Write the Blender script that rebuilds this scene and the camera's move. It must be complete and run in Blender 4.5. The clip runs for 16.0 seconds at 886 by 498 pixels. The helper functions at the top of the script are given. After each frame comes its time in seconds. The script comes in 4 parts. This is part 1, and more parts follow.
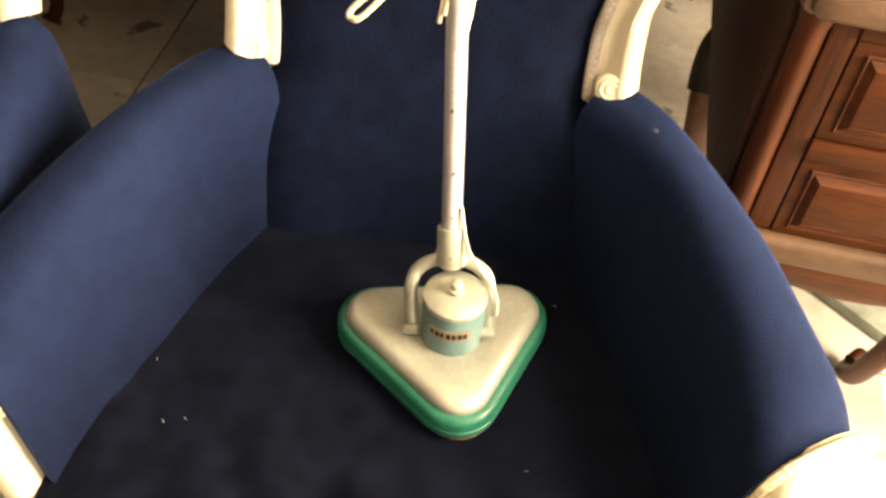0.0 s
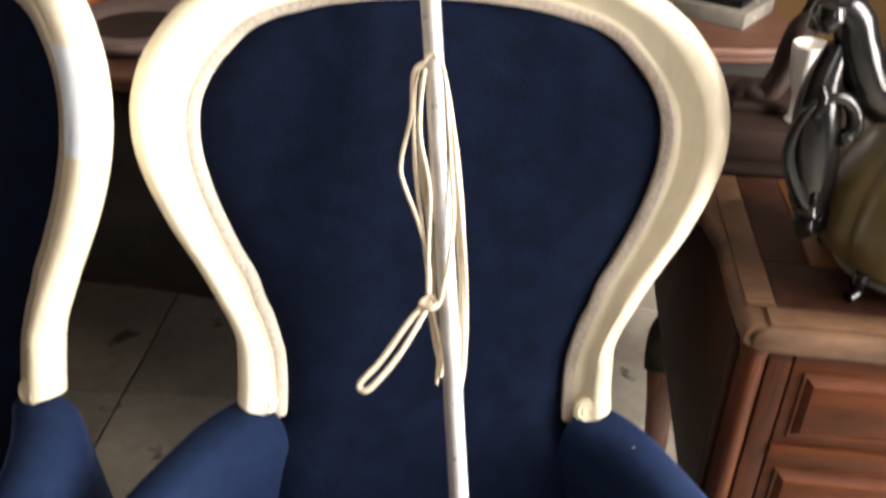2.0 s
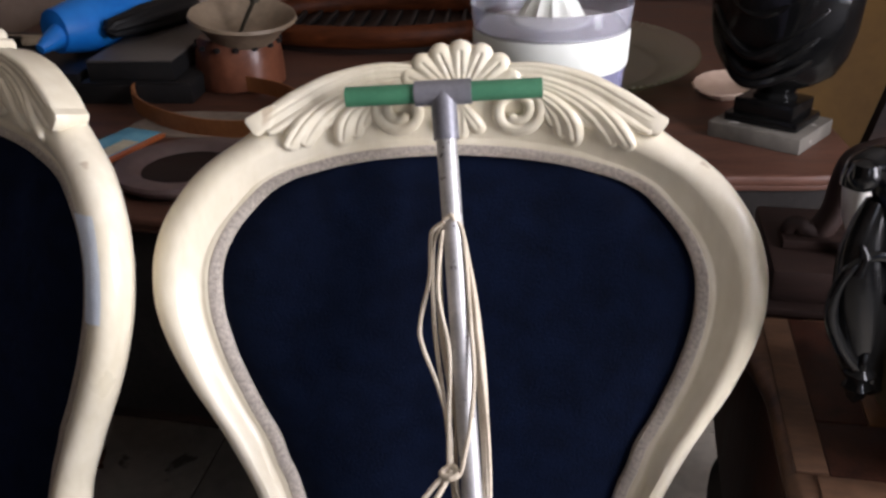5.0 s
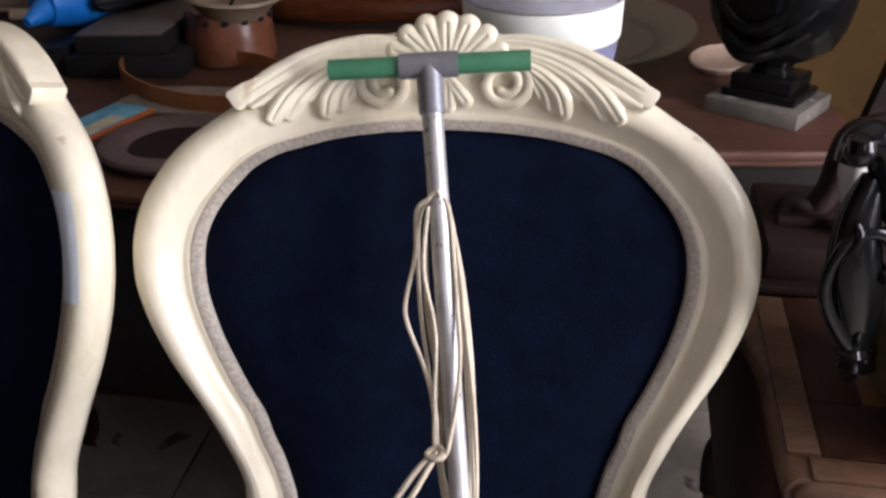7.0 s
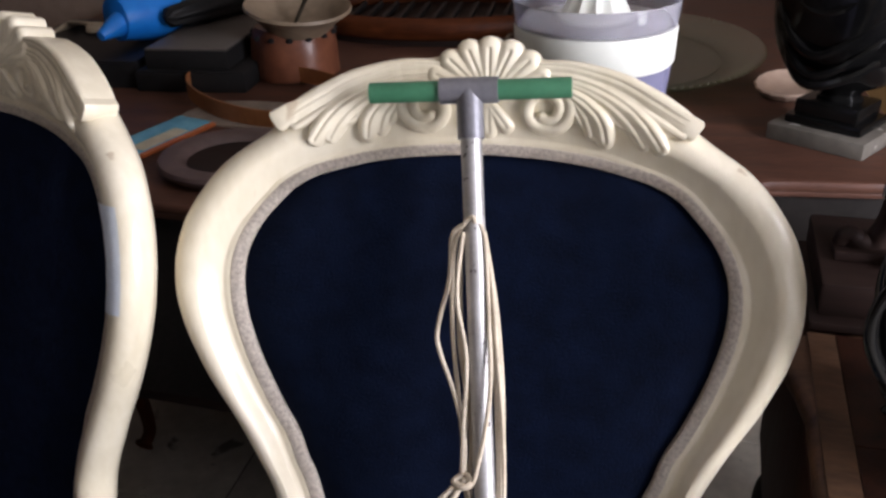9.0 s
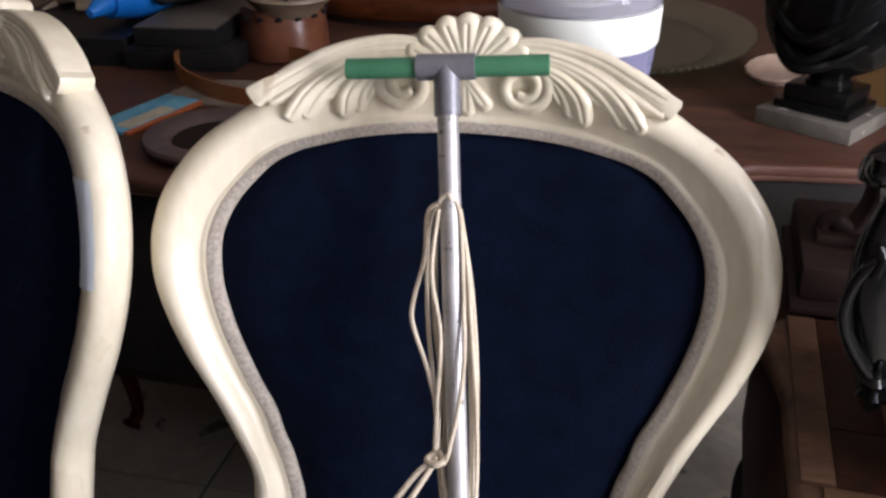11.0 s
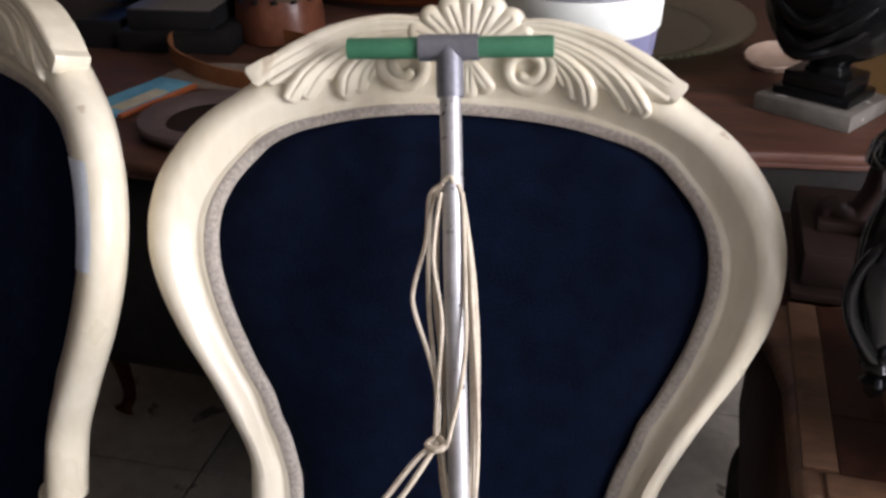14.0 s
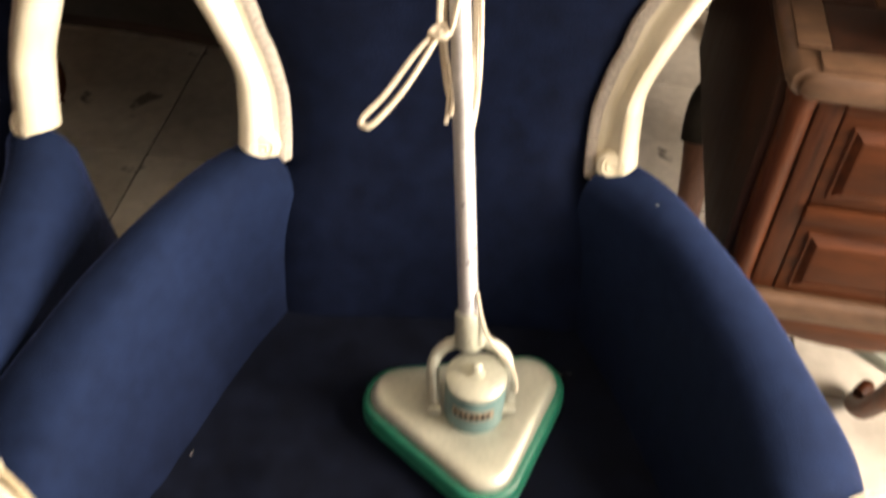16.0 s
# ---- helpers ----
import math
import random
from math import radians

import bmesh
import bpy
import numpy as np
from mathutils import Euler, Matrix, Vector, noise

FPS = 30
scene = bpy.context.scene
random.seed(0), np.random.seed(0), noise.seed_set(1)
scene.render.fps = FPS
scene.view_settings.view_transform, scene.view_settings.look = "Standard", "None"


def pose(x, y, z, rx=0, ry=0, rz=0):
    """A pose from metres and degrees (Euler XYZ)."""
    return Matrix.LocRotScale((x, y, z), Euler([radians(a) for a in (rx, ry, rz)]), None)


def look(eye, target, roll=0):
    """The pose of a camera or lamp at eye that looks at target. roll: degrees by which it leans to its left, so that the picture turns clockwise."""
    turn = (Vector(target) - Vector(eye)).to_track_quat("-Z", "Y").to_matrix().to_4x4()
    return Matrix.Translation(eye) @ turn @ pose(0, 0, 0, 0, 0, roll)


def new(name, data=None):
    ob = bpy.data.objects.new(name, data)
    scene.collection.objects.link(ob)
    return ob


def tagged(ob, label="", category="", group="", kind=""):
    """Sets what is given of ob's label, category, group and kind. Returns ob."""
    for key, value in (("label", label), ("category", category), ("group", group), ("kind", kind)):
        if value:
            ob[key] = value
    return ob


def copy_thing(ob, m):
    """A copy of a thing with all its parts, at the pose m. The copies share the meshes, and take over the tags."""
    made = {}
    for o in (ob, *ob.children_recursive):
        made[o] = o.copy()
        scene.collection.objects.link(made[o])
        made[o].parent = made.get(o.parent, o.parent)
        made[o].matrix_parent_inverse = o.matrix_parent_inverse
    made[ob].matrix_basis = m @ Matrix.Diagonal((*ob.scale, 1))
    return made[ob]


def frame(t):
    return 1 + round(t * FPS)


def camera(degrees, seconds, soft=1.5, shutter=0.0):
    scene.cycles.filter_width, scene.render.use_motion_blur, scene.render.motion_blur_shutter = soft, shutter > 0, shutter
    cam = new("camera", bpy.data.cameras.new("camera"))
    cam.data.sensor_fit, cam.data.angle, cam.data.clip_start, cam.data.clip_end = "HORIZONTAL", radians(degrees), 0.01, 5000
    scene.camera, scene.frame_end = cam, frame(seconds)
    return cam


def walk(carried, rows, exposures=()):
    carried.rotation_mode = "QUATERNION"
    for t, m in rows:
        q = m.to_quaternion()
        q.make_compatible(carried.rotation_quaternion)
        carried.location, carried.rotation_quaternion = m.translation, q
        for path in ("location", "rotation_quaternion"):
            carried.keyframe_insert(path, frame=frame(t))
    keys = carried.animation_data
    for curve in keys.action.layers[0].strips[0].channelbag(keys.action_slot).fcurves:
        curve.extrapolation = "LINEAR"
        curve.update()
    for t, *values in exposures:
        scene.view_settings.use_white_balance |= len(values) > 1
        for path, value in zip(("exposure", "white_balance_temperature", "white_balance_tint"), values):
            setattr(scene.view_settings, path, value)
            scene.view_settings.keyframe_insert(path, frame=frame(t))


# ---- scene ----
cam = camera(52.0, 16.0, 2.7, 0.8)
EXPOSURES = [(0, 1.81, 10000, 15), (0.5, 1.85, 9900, 15), (1, 1.91, 9200, 15), (1.5, 1.75, 7900, 15), (2, 1.33, 6850, 13), (2.5, 0.64, 6050, 13), (3, 0.19, 5900, 16), (3.5, -0.07, 6000, 19), (4.2, -0.03, 6000, 20), (9, -0.03, 6000, 20), (14, -0.07, 6000, 20), (14.5, -0.11, 5950, 19), (15, 0.01, 6000, 17), (15.5, 0.43, 6350, 15), (16, 1.25, 7900, 17)]
PATH = [
    (0, (0.0636, -0.6162, 1.2727), (0.0225, 0.6880, -0.1084), 5.59),
    (0.5, (0.0426, -0.6419, 1.2964), (0.0554, 0.7005, -0.0481), 4.93),
    (1, (0.0228, -0.6693, 1.3211), (0.0784, 0.7635, 0.0745), 3.93),
    (1.5, (0.0130, -0.6613, 1.3907), (0.0375, 0.8931, 0.2983), 2.69),
    (2, (0.0037, -0.6253, 1.4431), (0.0349, 0.9785, 0.4249), 1.93),
    (2.5, (0.0043, -0.6085, 1.4650), (0.0030, 1.0389, 0.5185), 1.59),
    (3, (0.0527, -0.5829, 1.4878), (-0.0231, 1.0772, 0.5666), 0.17),
    (3.5, (0.0604, -0.5778, 1.4882), (-0.0345, 1.1090, 0.6189), -0.87),
    (4, (0.0664, -0.5669, 1.4880), (-0.0744, 1.1188, 0.6229), -1.58),
    (6.3, (0.0639, -0.5552, 1.4912), (-0.0806, 1.1497, 0.6651), -1.49),
    (6.5, (0.0667, -0.5450, 1.4848), (-0.0762, 1.1505, 0.6392), -1.26),
    (7, (0.0778, -0.5422, 1.4799), (-0.0643, 1.1301, 0.5894), -1.57),
    (7.5, (0.0896, -0.5264, 1.4792), (-0.0713, 1.1367, 0.5747), -1.59),
    (8, (0.1000, -0.5348, 1.4841), (-0.0849, 1.1329, 0.5927), -1.97),
    (8.5, (0.1067, -0.5366, 1.4786), (-0.1346, 1.1185, 0.5773), -1.84),
    (9, (0.1115, -0.5288, 1.4870), (-0.1764, 1.1403, 0.6261), -1.89),
    (11.5, (0.1358, -0.5254, 1.4762), (-0.1402, 1.1299, 0.5852), -0.73),
    (12, (0.1306, -0.5271, 1.4762), (-0.1396, 1.1292, 0.5854), -0.19),
    (12.5, (0.1247, -0.5214, 1.4715), (-0.1512, 1.1315, 0.5761), -0.62),
    (13, (0.1258, -0.5175, 1.4716), (-0.1376, 1.1319, 0.5661), -0.00),
    (13.5, (0.1295, -0.5173, 1.4724), (-0.1221, 1.1355, 0.5697), -0.50),
    (14, (0.1224, -0.5202, 1.4680), (-0.1408, 1.1276, 0.5596), -0.64),
    (14.5, (0.0941, -0.4857, 1.4389), (-0.1218, 1.0979, 0.4115), 0.62),
    (15, (0.0655, -0.4599, 1.3878), (-0.0473, 1.0071, 0.1855), 1.18),
    (15.5, (0.0542, -0.5001, 1.3469), (0.0020, 0.8891, 0.0518), 2.05),
    (16, (0.0402, -0.5982, 1.3467), (-0.0019, 0.7399, -0.0015), 2.04),
]
walk(cam, [(t, look(eye, target, roll)) for t, eye, target, roll in PATH], EXPOSURES)

# ---- light and exposure ----
world = bpy.data.worlds.new("daylight")
scene.world = world
world.use_nodes = True
wn = world.node_tree
sky = wn.nodes.new("ShaderNodeTexSky")
sky.sky_type, sky.sun_disc = "NISHITA", False
sky.sun_elevation, sky.sun_rotation = radians(64.6), radians(112)
wn.links.new(sky.outputs[0], wn.nodes["Background"].inputs[0])
wn.nodes["Background"].inputs[1].default_value = 0.12

sun = new("sun", bpy.data.lights.new("sun", "SUN"))
sun.data.energy, sun.data.angle, sun.data.color = 3.5, radians(0.6), (1.0, 0.95, 0.87)
sun.matrix_world = look((1.1, -0.45, 2.5), (0, 0, 0))


def opening_light(eye, target, wide, high, watts, color):
    """Light through an opening of the room: the doorway's skylight and the added front fill."""
    lamp = new("opening_light", bpy.data.lights.new("opening_light", "AREA"))
    lamp.data.shape, lamp.data.size, lamp.data.size_y = "RECTANGLE", wide, high
    lamp.data.energy, lamp.data.color = watts, color
    lamp.matrix_world = look(eye, target)


opening_light((1.66, -0.34, 1.42), (0.0, 0.1, 0.85), 0.80, 1.45, 76.0, (1.0, 0.97, 0.93))
# added front fill, set in an unseen hole of the south wall
opening_light((1.20, -2.86, 1.40), (-0.1, 0.2, 0.9), 0.8, 1.0, 7.0, (0.95, 0.97, 1.0))


# ---- materials ----
def surface(name, dark, light, scale=8.0, rough=0.5, metal=0.0, bump=0.0, grain=60.0, sheen=0.0, coat=0.0,
            stretch=(1, 1, 1), speck=None, random_tone=0.0, spec=0.5):
    """A two-scale procedural surface in object space: broad patches, fine grain, bump and optional specks."""
    m = bpy.data.materials.new(name)
    m.use_nodes = True
    t = m.node_tree
    n, l = t.nodes, t.links
    b = n["Principled BSDF"]
    co = n.new("ShaderNodeTexCoord")
    mp = n.new("ShaderNodeMapping")
    mp.inputs["Scale"].default_value = stretch
    l.new(co.outputs["Object"], mp.inputs[0])
    big, fine = n.new("ShaderNodeTexNoise"), n.new("ShaderNodeTexNoise")
    big.inputs["Scale"].default_value, big.inputs["Detail"].default_value = scale, 5
    fine.inputs["Scale"].default_value, fine.inputs["Detail"].default_value = grain, 6
    l.new(mp.outputs[0], big.inputs["Vector"])
    l.new(mp.outputs[0], fine.inputs["Vector"])
    mix = n.new("ShaderNodeMath")
    mix.operation = "MULTIPLY_ADD"
    l.new(fine.outputs[0], mix.inputs[0])
    mix.inputs[1].default_value = 0.45
    l.new(big.outputs[0], mix.inputs[2])
    ramp = n.new("ShaderNodeValToRGB")
    ramp.color_ramp.elements[0].position, ramp.color_ramp.elements[1].position = 0.45, 0.98
    ramp.color_ramp.elements[0].color, ramp.color_ramp.elements[1].color = (*dark, 1), (*light, 1)
    l.new(mix.outputs[0], ramp.inputs[0])
    out = ramp.outputs[0]
    if speck:
        color, size, amount = speck
        sp = n.new("ShaderNodeTexNoise")
        sp.inputs["Scale"].default_value, sp.inputs["Detail"].default_value = size, 3
        l.new(mp.outputs[0], sp.inputs["Vector"])
        sr = n.new("ShaderNodeValToRGB")
        sr.color_ramp.elements[0].position, sr.color_ramp.elements[1].position = amount, amount + 0.05
        l.new(sp.outputs[0], sr.inputs[0])
        mc = n.new("ShaderNodeMix")
        mc.data_type = "RGBA"
        l.new(sr.outputs[0], mc.inputs[0])
        l.new(out, mc.inputs[6])
        mc.inputs[7].default_value = (*color, 1)
        out = mc.outputs[2]
    if random_tone:
        oi, hs = n.new("ShaderNodeObjectInfo"), n.new("ShaderNodeHueSaturation")
        mr = n.new("ShaderNodeMapRange")
        mr.inputs[3].default_value, mr.inputs[4].default_value = 1 - random_tone, 1 + random_tone
        l.new(oi.outputs["Random"], mr.inputs[0])
        l.new(mr.outputs[0], hs.inputs["Value"])
        l.new(out, hs.inputs["Color"])
        out = hs.outputs[0]
    l.new(out, b.inputs["Base Color"])
    rr = n.new("ShaderNodeMapRange")
    rr.inputs[3].default_value, rr.inputs[4].default_value = max(rough - 0.12, 0.02), min(rough + 0.12, 1)
    l.new(big.outputs[0], rr.inputs[0])
    l.new(rr.outputs[0], b.inputs["Roughness"])
    b.inputs["Metallic"].default_value = metal
    b.inputs["Specular IOR Level"].default_value = spec
    b.inputs["Sheen Weight"].default_value = sheen
    b.inputs["Coat Weight"].default_value = coat
    if bump:
        bp = n.new("ShaderNodeBump")
        bp.inputs["Strength"].default_value, bp.inputs["Distance"].default_value = bump, 0.004
        l.new(fine.outputs[0], bp.inputs["Height"])
        l.new(bp.outputs[0], b.inputs["Normal"])
    return m


def clear(name, color, rough=0.03, ior=1.45):
    m = bpy.data.materials.new(name)
    m.use_nodes = True
    b = m.node_tree.nodes["Principled BSDF"]
    b.inputs["Base Color"].default_value = (*color, 1)
    b.inputs["Roughness"].default_value = rough
    b.inputs["Transmission Weight"].default_value = 1.0
    b.inputs["IOR"].default_value = ior
    return m


def thin_glass(name, color, gloss=0.22):
    """Clear pressed glass that lets the table show through and glints on its ribs."""
    m = bpy.data.materials.new(name)
    m.use_nodes = True
    n, l = m.node_tree.nodes, m.node_tree.links
    n.remove(n["Principled BSDF"])
    through_it, shine, mix = n.new("ShaderNodeBsdfTransparent"), n.new("ShaderNodeBsdfGlossy"), n.new("ShaderNodeMixShader")
    through_it.inputs[0].default_value = (*color, 1)
    shine.inputs["Roughness"].default_value = 0.05
    mix.inputs[0].default_value = gloss
    l.new(through_it.outputs[0], mix.inputs[1])
    l.new(shine.outputs[0], mix.inputs[2])
    l.new(mix.outputs[0], n["Material Output"].inputs[0])
    return m


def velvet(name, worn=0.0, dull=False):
    """Navy velvet with a brushed pile: patches catch more or less of the light; worn: rubbed nap and painted light,
    paler towards the top of an arm; dull: darker, greyer copy with shade painted in.
    """
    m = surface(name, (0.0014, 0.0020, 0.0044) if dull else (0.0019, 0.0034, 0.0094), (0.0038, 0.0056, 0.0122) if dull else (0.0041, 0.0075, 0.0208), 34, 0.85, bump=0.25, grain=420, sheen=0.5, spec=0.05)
    n, l = m.node_tree.nodes, m.node_tree.links
    b = n["Principled BSDF"]
    tone = b.inputs["Base Color"].links[0].from_node.color_ramp
    tone.elements[0].position, tone.elements[1].position = 0.48, 0.98
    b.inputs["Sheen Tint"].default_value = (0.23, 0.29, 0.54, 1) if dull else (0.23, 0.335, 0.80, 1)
    b.inputs["Sheen Roughness"].default_value = 0.25
    pile, reach, at = n.new("ShaderNodeTexNoise"), n.new("ShaderNodeMapRange"), n.new("ShaderNodeTexCoord")
    pile.inputs["Scale"].default_value, pile.inputs["Detail"].default_value, pile.inputs["Distortion"].default_value = 85, 12, 0.5
    pile.inputs["Roughness"].default_value = 0.68
    reach.inputs[1].default_value, reach.inputs[2].default_value = 0.32, 0.68
    reach.inputs[3].default_value, reach.inputs[4].default_value = 0.06, 0.84
    l.new(at.outputs["Object"], pile.inputs["Vector"])
    l.new(pile.outputs[0], reach.inputs[0])
    l.new(reach.outputs[0], b.inputs["Sheen Weight"])
    # rubbed nap together with painted light: the colour pales with height, in blotches
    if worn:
        split, rub_light, patch, share, mix = (n.new(k) for k in ("ShaderNodeSeparateXYZ", "ShaderNodeMapRange", "ShaderNodeTexNoise", "ShaderNodeMath", "ShaderNodeMix"))
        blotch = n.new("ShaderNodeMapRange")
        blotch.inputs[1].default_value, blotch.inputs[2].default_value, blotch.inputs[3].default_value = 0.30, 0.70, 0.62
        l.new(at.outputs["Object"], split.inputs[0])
        l.new(split.outputs["Z"], rub_light.inputs[0])
        rub_light.inputs[1].default_value, rub_light.inputs[2].default_value, rub_light.inputs[4].default_value = 0.44, 0.62, worn
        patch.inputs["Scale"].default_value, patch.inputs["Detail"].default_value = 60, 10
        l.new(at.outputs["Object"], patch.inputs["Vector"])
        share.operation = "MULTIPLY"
        l.new(rub_light.outputs[0], share.inputs[0])
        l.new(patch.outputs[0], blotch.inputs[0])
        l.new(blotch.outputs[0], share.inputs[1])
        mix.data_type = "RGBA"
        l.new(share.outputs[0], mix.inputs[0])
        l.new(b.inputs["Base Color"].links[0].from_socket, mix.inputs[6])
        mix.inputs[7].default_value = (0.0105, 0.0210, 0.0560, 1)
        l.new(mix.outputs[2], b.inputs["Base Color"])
    return m


VELVET = velvet("navy_velvet")
# the same velvet, darkened and greyed to paint the seat's shade into it
SHADED_VELVET = velvet("navy_velvet_shaded", 0.0, True)
# arm velvet: wear plus light painted into the upper colour
ARM_VELVET = velvet("navy_velvet_rubbed_lit", 0.62)
IVORY = surface("ivory_paint", (0.625, 0.555, 0.39), (0.815, 0.757, 0.60), 8, 0.30, bump=0.09, grain=80, coat=0.22, stretch=(1, 1, 0.4), speck=((0.56, 0.475, 0.34), 26, 0.70))
BRAID = surface("beige_braid", (0.34, 0.29, 0.235), (0.72, 0.65, 0.55), 260, 0.85, bump=0.7, grain=700)
ALUMINIUM = surface("cast_aluminium", (0.33, 0.335, 0.27), (0.52, 0.525, 0.425), 14, 0.40, metal=0.55, bump=0.05, grain=150, speck=((0.16, 0.12, 0.07), 60, 0.70))
STEEL = surface("worn_chrome", (0.34, 0.335, 0.325), (0.54, 0.53, 0.52), 20, 0.56, metal=0.8, bump=0.04, grain=200, speck=((0.07, 0.06, 0.055), 85, 0.66))
TEAL = surface("teal_enamel", (0.075, 0.155, 0.150), (0.13, 0.225, 0.215), 25, 0.45, bump=0.05, grain=150, speck=((0.24, 0.23, 0.19), 90, 0.68))
RUBBER = surface("green_rubber", (0.0, 0.075, 0.046), (0.002, 0.145, 0.088), 14, 0.42, bump=0.08, grain=120)
GRIP = surface("green_grip", (0.030, 0.135, 0.068), (0.055, 0.20, 0.105), 18, 0.5, bump=0.08, grain=160)
TEE = surface("grey_casting", (0.15, 0.15, 0.17), (0.24, 0.24, 0.26), 20, 0.45, metal=0.4, bump=0.08, grain=160)
FELT = surface("brown_felt", (0.12, 0.045, 0.025), (0.24, 0.10, 0.06), 30, 0.9, bump=0.5, grain=300)
CORD = surface("cream_cord", (0.40, 0.335, 0.24), (0.66, 0.58, 0.45), 30, 0.6, bump=0.2, grain=250)
MAHOGANY = surface("mahogany", (0.024, 0.0058, 0.0016), (0.100, 0.0275, 0.0080), 6, 0.52, bump=0.12, grain=30, stretch=(1, 8, 8), spec=0.14)
LEGWOOD = surface("pinkish_brown_wood", (0.085, 0.040, 0.028), (0.17, 0.085, 0.062), 6, 0.5, bump=0.1, grain=30, stretch=(8, 8, 1), spec=0.25)
MAHOGANY_UP = surface("mahogany_upright", (0.018, 0.0044, 0.0012), (0.078, 0.0205, 0.0061), 6, 0.52, bump=0.12, grain=30, stretch=(8, 8, 1), spec=0.14)
CABTOP = surface("worn_wood_top", (0.026, 0.0130, 0.0066), (0.118, 0.062, 0.034), 5, 0.52, bump=0.12, grain=28, stretch=(1.5, 4, 4), spec=0.25)
ORANGE = surface("orange_brown_wood", (0.045, 0.017, 0.0045), (0.145, 0.062, 0.017), 5, 0.45, bump=0.08, grain=30, stretch=(5, 1, 5), spec=0.25)
DARKWOOD = surface("dark_wood", (0.0065, 0.0036, 0.0029), (0.023, 0.012, 0.0092), 5, 0.55, bump=0.08, grain=30, stretch=(1, 6, 6), spec=0.2)
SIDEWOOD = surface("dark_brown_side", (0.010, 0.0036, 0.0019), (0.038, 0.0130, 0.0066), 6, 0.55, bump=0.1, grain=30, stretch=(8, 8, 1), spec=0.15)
BLACK = surface("black_lacquer", (0.010, 0.0085, 0.0075), (0.026, 0.0225, 0.020), 10, 0.7, bump=0.05, grain=90, spec=0.12)
BRONZE = surface("black_bronze", (0.002, 0.002, 0.0024), (0.008, 0.008, 0.0075), 12, 0.17, metal=0.0, bump=0.10, grain=45, spec=0.3)
MARBLE = surface("grey_stone", (0.075, 0.068, 0.056), (0.165, 0.150, 0.125), 18, 0.6, bump=0.1, grain=60, speck=((0.46, 0.44, 0.40), 30, 0.66))
TILE = surface("worn_floor_tile", (0.32, 0.29, 0.235), (0.66, 0.615, 0.52), 4.2, 0.36, bump=0.08, grain=26, random_tone=0.12, speck=((0.15, 0.135, 0.11), 9, 0.62), spec=0.6)
GROUT = surface("dark_grout", (0.035, 0.03, 0.026), (0.08, 0.07, 0.06), 20, 0.9, bump=0.3, grain=120)
PLASTER = surface("brown_plaster", (0.25, 0.18, 0.14), (0.40, 0.30, 0.235), 2.5, 0.85, bump=0.15, grain=30)
GOLDBRAID = surface("gold_braid", (0.38, 0.30, 0.17), (0.70, 0.59, 0.38), 220, 0.7, bump=0.8, grain=600)
TOPWOOD = surface("reddish_brown_top", (0.040, 0.0175, 0.0115), (0.132, 0.061, 0.040), 4, 0.5, bump=0.08, grain=30, stretch=(1, 6, 6), spec=0.25)
OCHRE = surface("ochre_plaster", (0.095, 0.048, 0.009), (0.15, 0.082, 0.018), 3, 0.8, bump=0.15, grain=30)
BOUNCE_PAINT = surface("bounce_ceiling_paint", (0.68, 0.64, 0.57), (0.80, 0.76, 0.69), 2, 0.9, bump=0.1, grain=25)
PLATE = surface("tarnished_plate", (0.19, 0.145, 0.10), (0.33, 0.26, 0.185), 40, 0.5, metal=0.2, bump=0.05, grain=200)
BRASS_DARK = surface("dark_brass", (0.035, 0.030, 0.021), (0.095, 0.084, 0.062), 30, 0.5, metal=0.55, bump=0.1, grain=120)
JUGBODY = surface("olive_brown_glaze", (0.045, 0.032, 0.012), (0.15, 0.115, 0.045), 6, 0.35, bump=0.1, grain=40, coat=0.3)


# ---- builders ----
def spline(points, n=8, closed=False):
    """Catmull-Rom through the points, n steps a span."""
    p = [Vector(q) for q in points]
    out, count = [], len(p)
    for i in range(count if closed else count - 1):
        if closed:
            a, b, c, d = p[i - 1], p[i], p[(i + 1) % count], p[(i + 2) % count]
        else:
            a, b, c, d = p[max(i - 1, 0)], p[i], p[i + 1], p[min(i + 2, count - 1)]
        for k in range(n):
            t = k / n
            out.append(0.5 * (2 * b + (c - a) * t + (2 * a - 5 * b + 4 * c - d) * t * t + (3 * b - a - 3 * c + d) * t ** 3))
    if not closed:
        out.append(p[-1].copy())
    return out


def loft(rings, closed_path=False, caps=True):
    """A skin over rings of equal length."""
    bm = bmesh.new()
    vs = [[bm.verts.new(p) for p in r] for r in rings]
    k, m = len(rings), len(rings[0])
    for i in range(k if closed_path else k - 1):
        a, b = vs[i], vs[(i + 1) % k]
        for j in range(m):
            bm.faces.new((a[j], a[(j + 1) % m], b[(j + 1) % m], b[j]))
    if caps and not closed_path:
        bm.faces.new(vs[0])
        bm.faces.new(vs[-1])
    bmesh.ops.recalc_face_normals(bm, faces=bm.faces)
    return bm


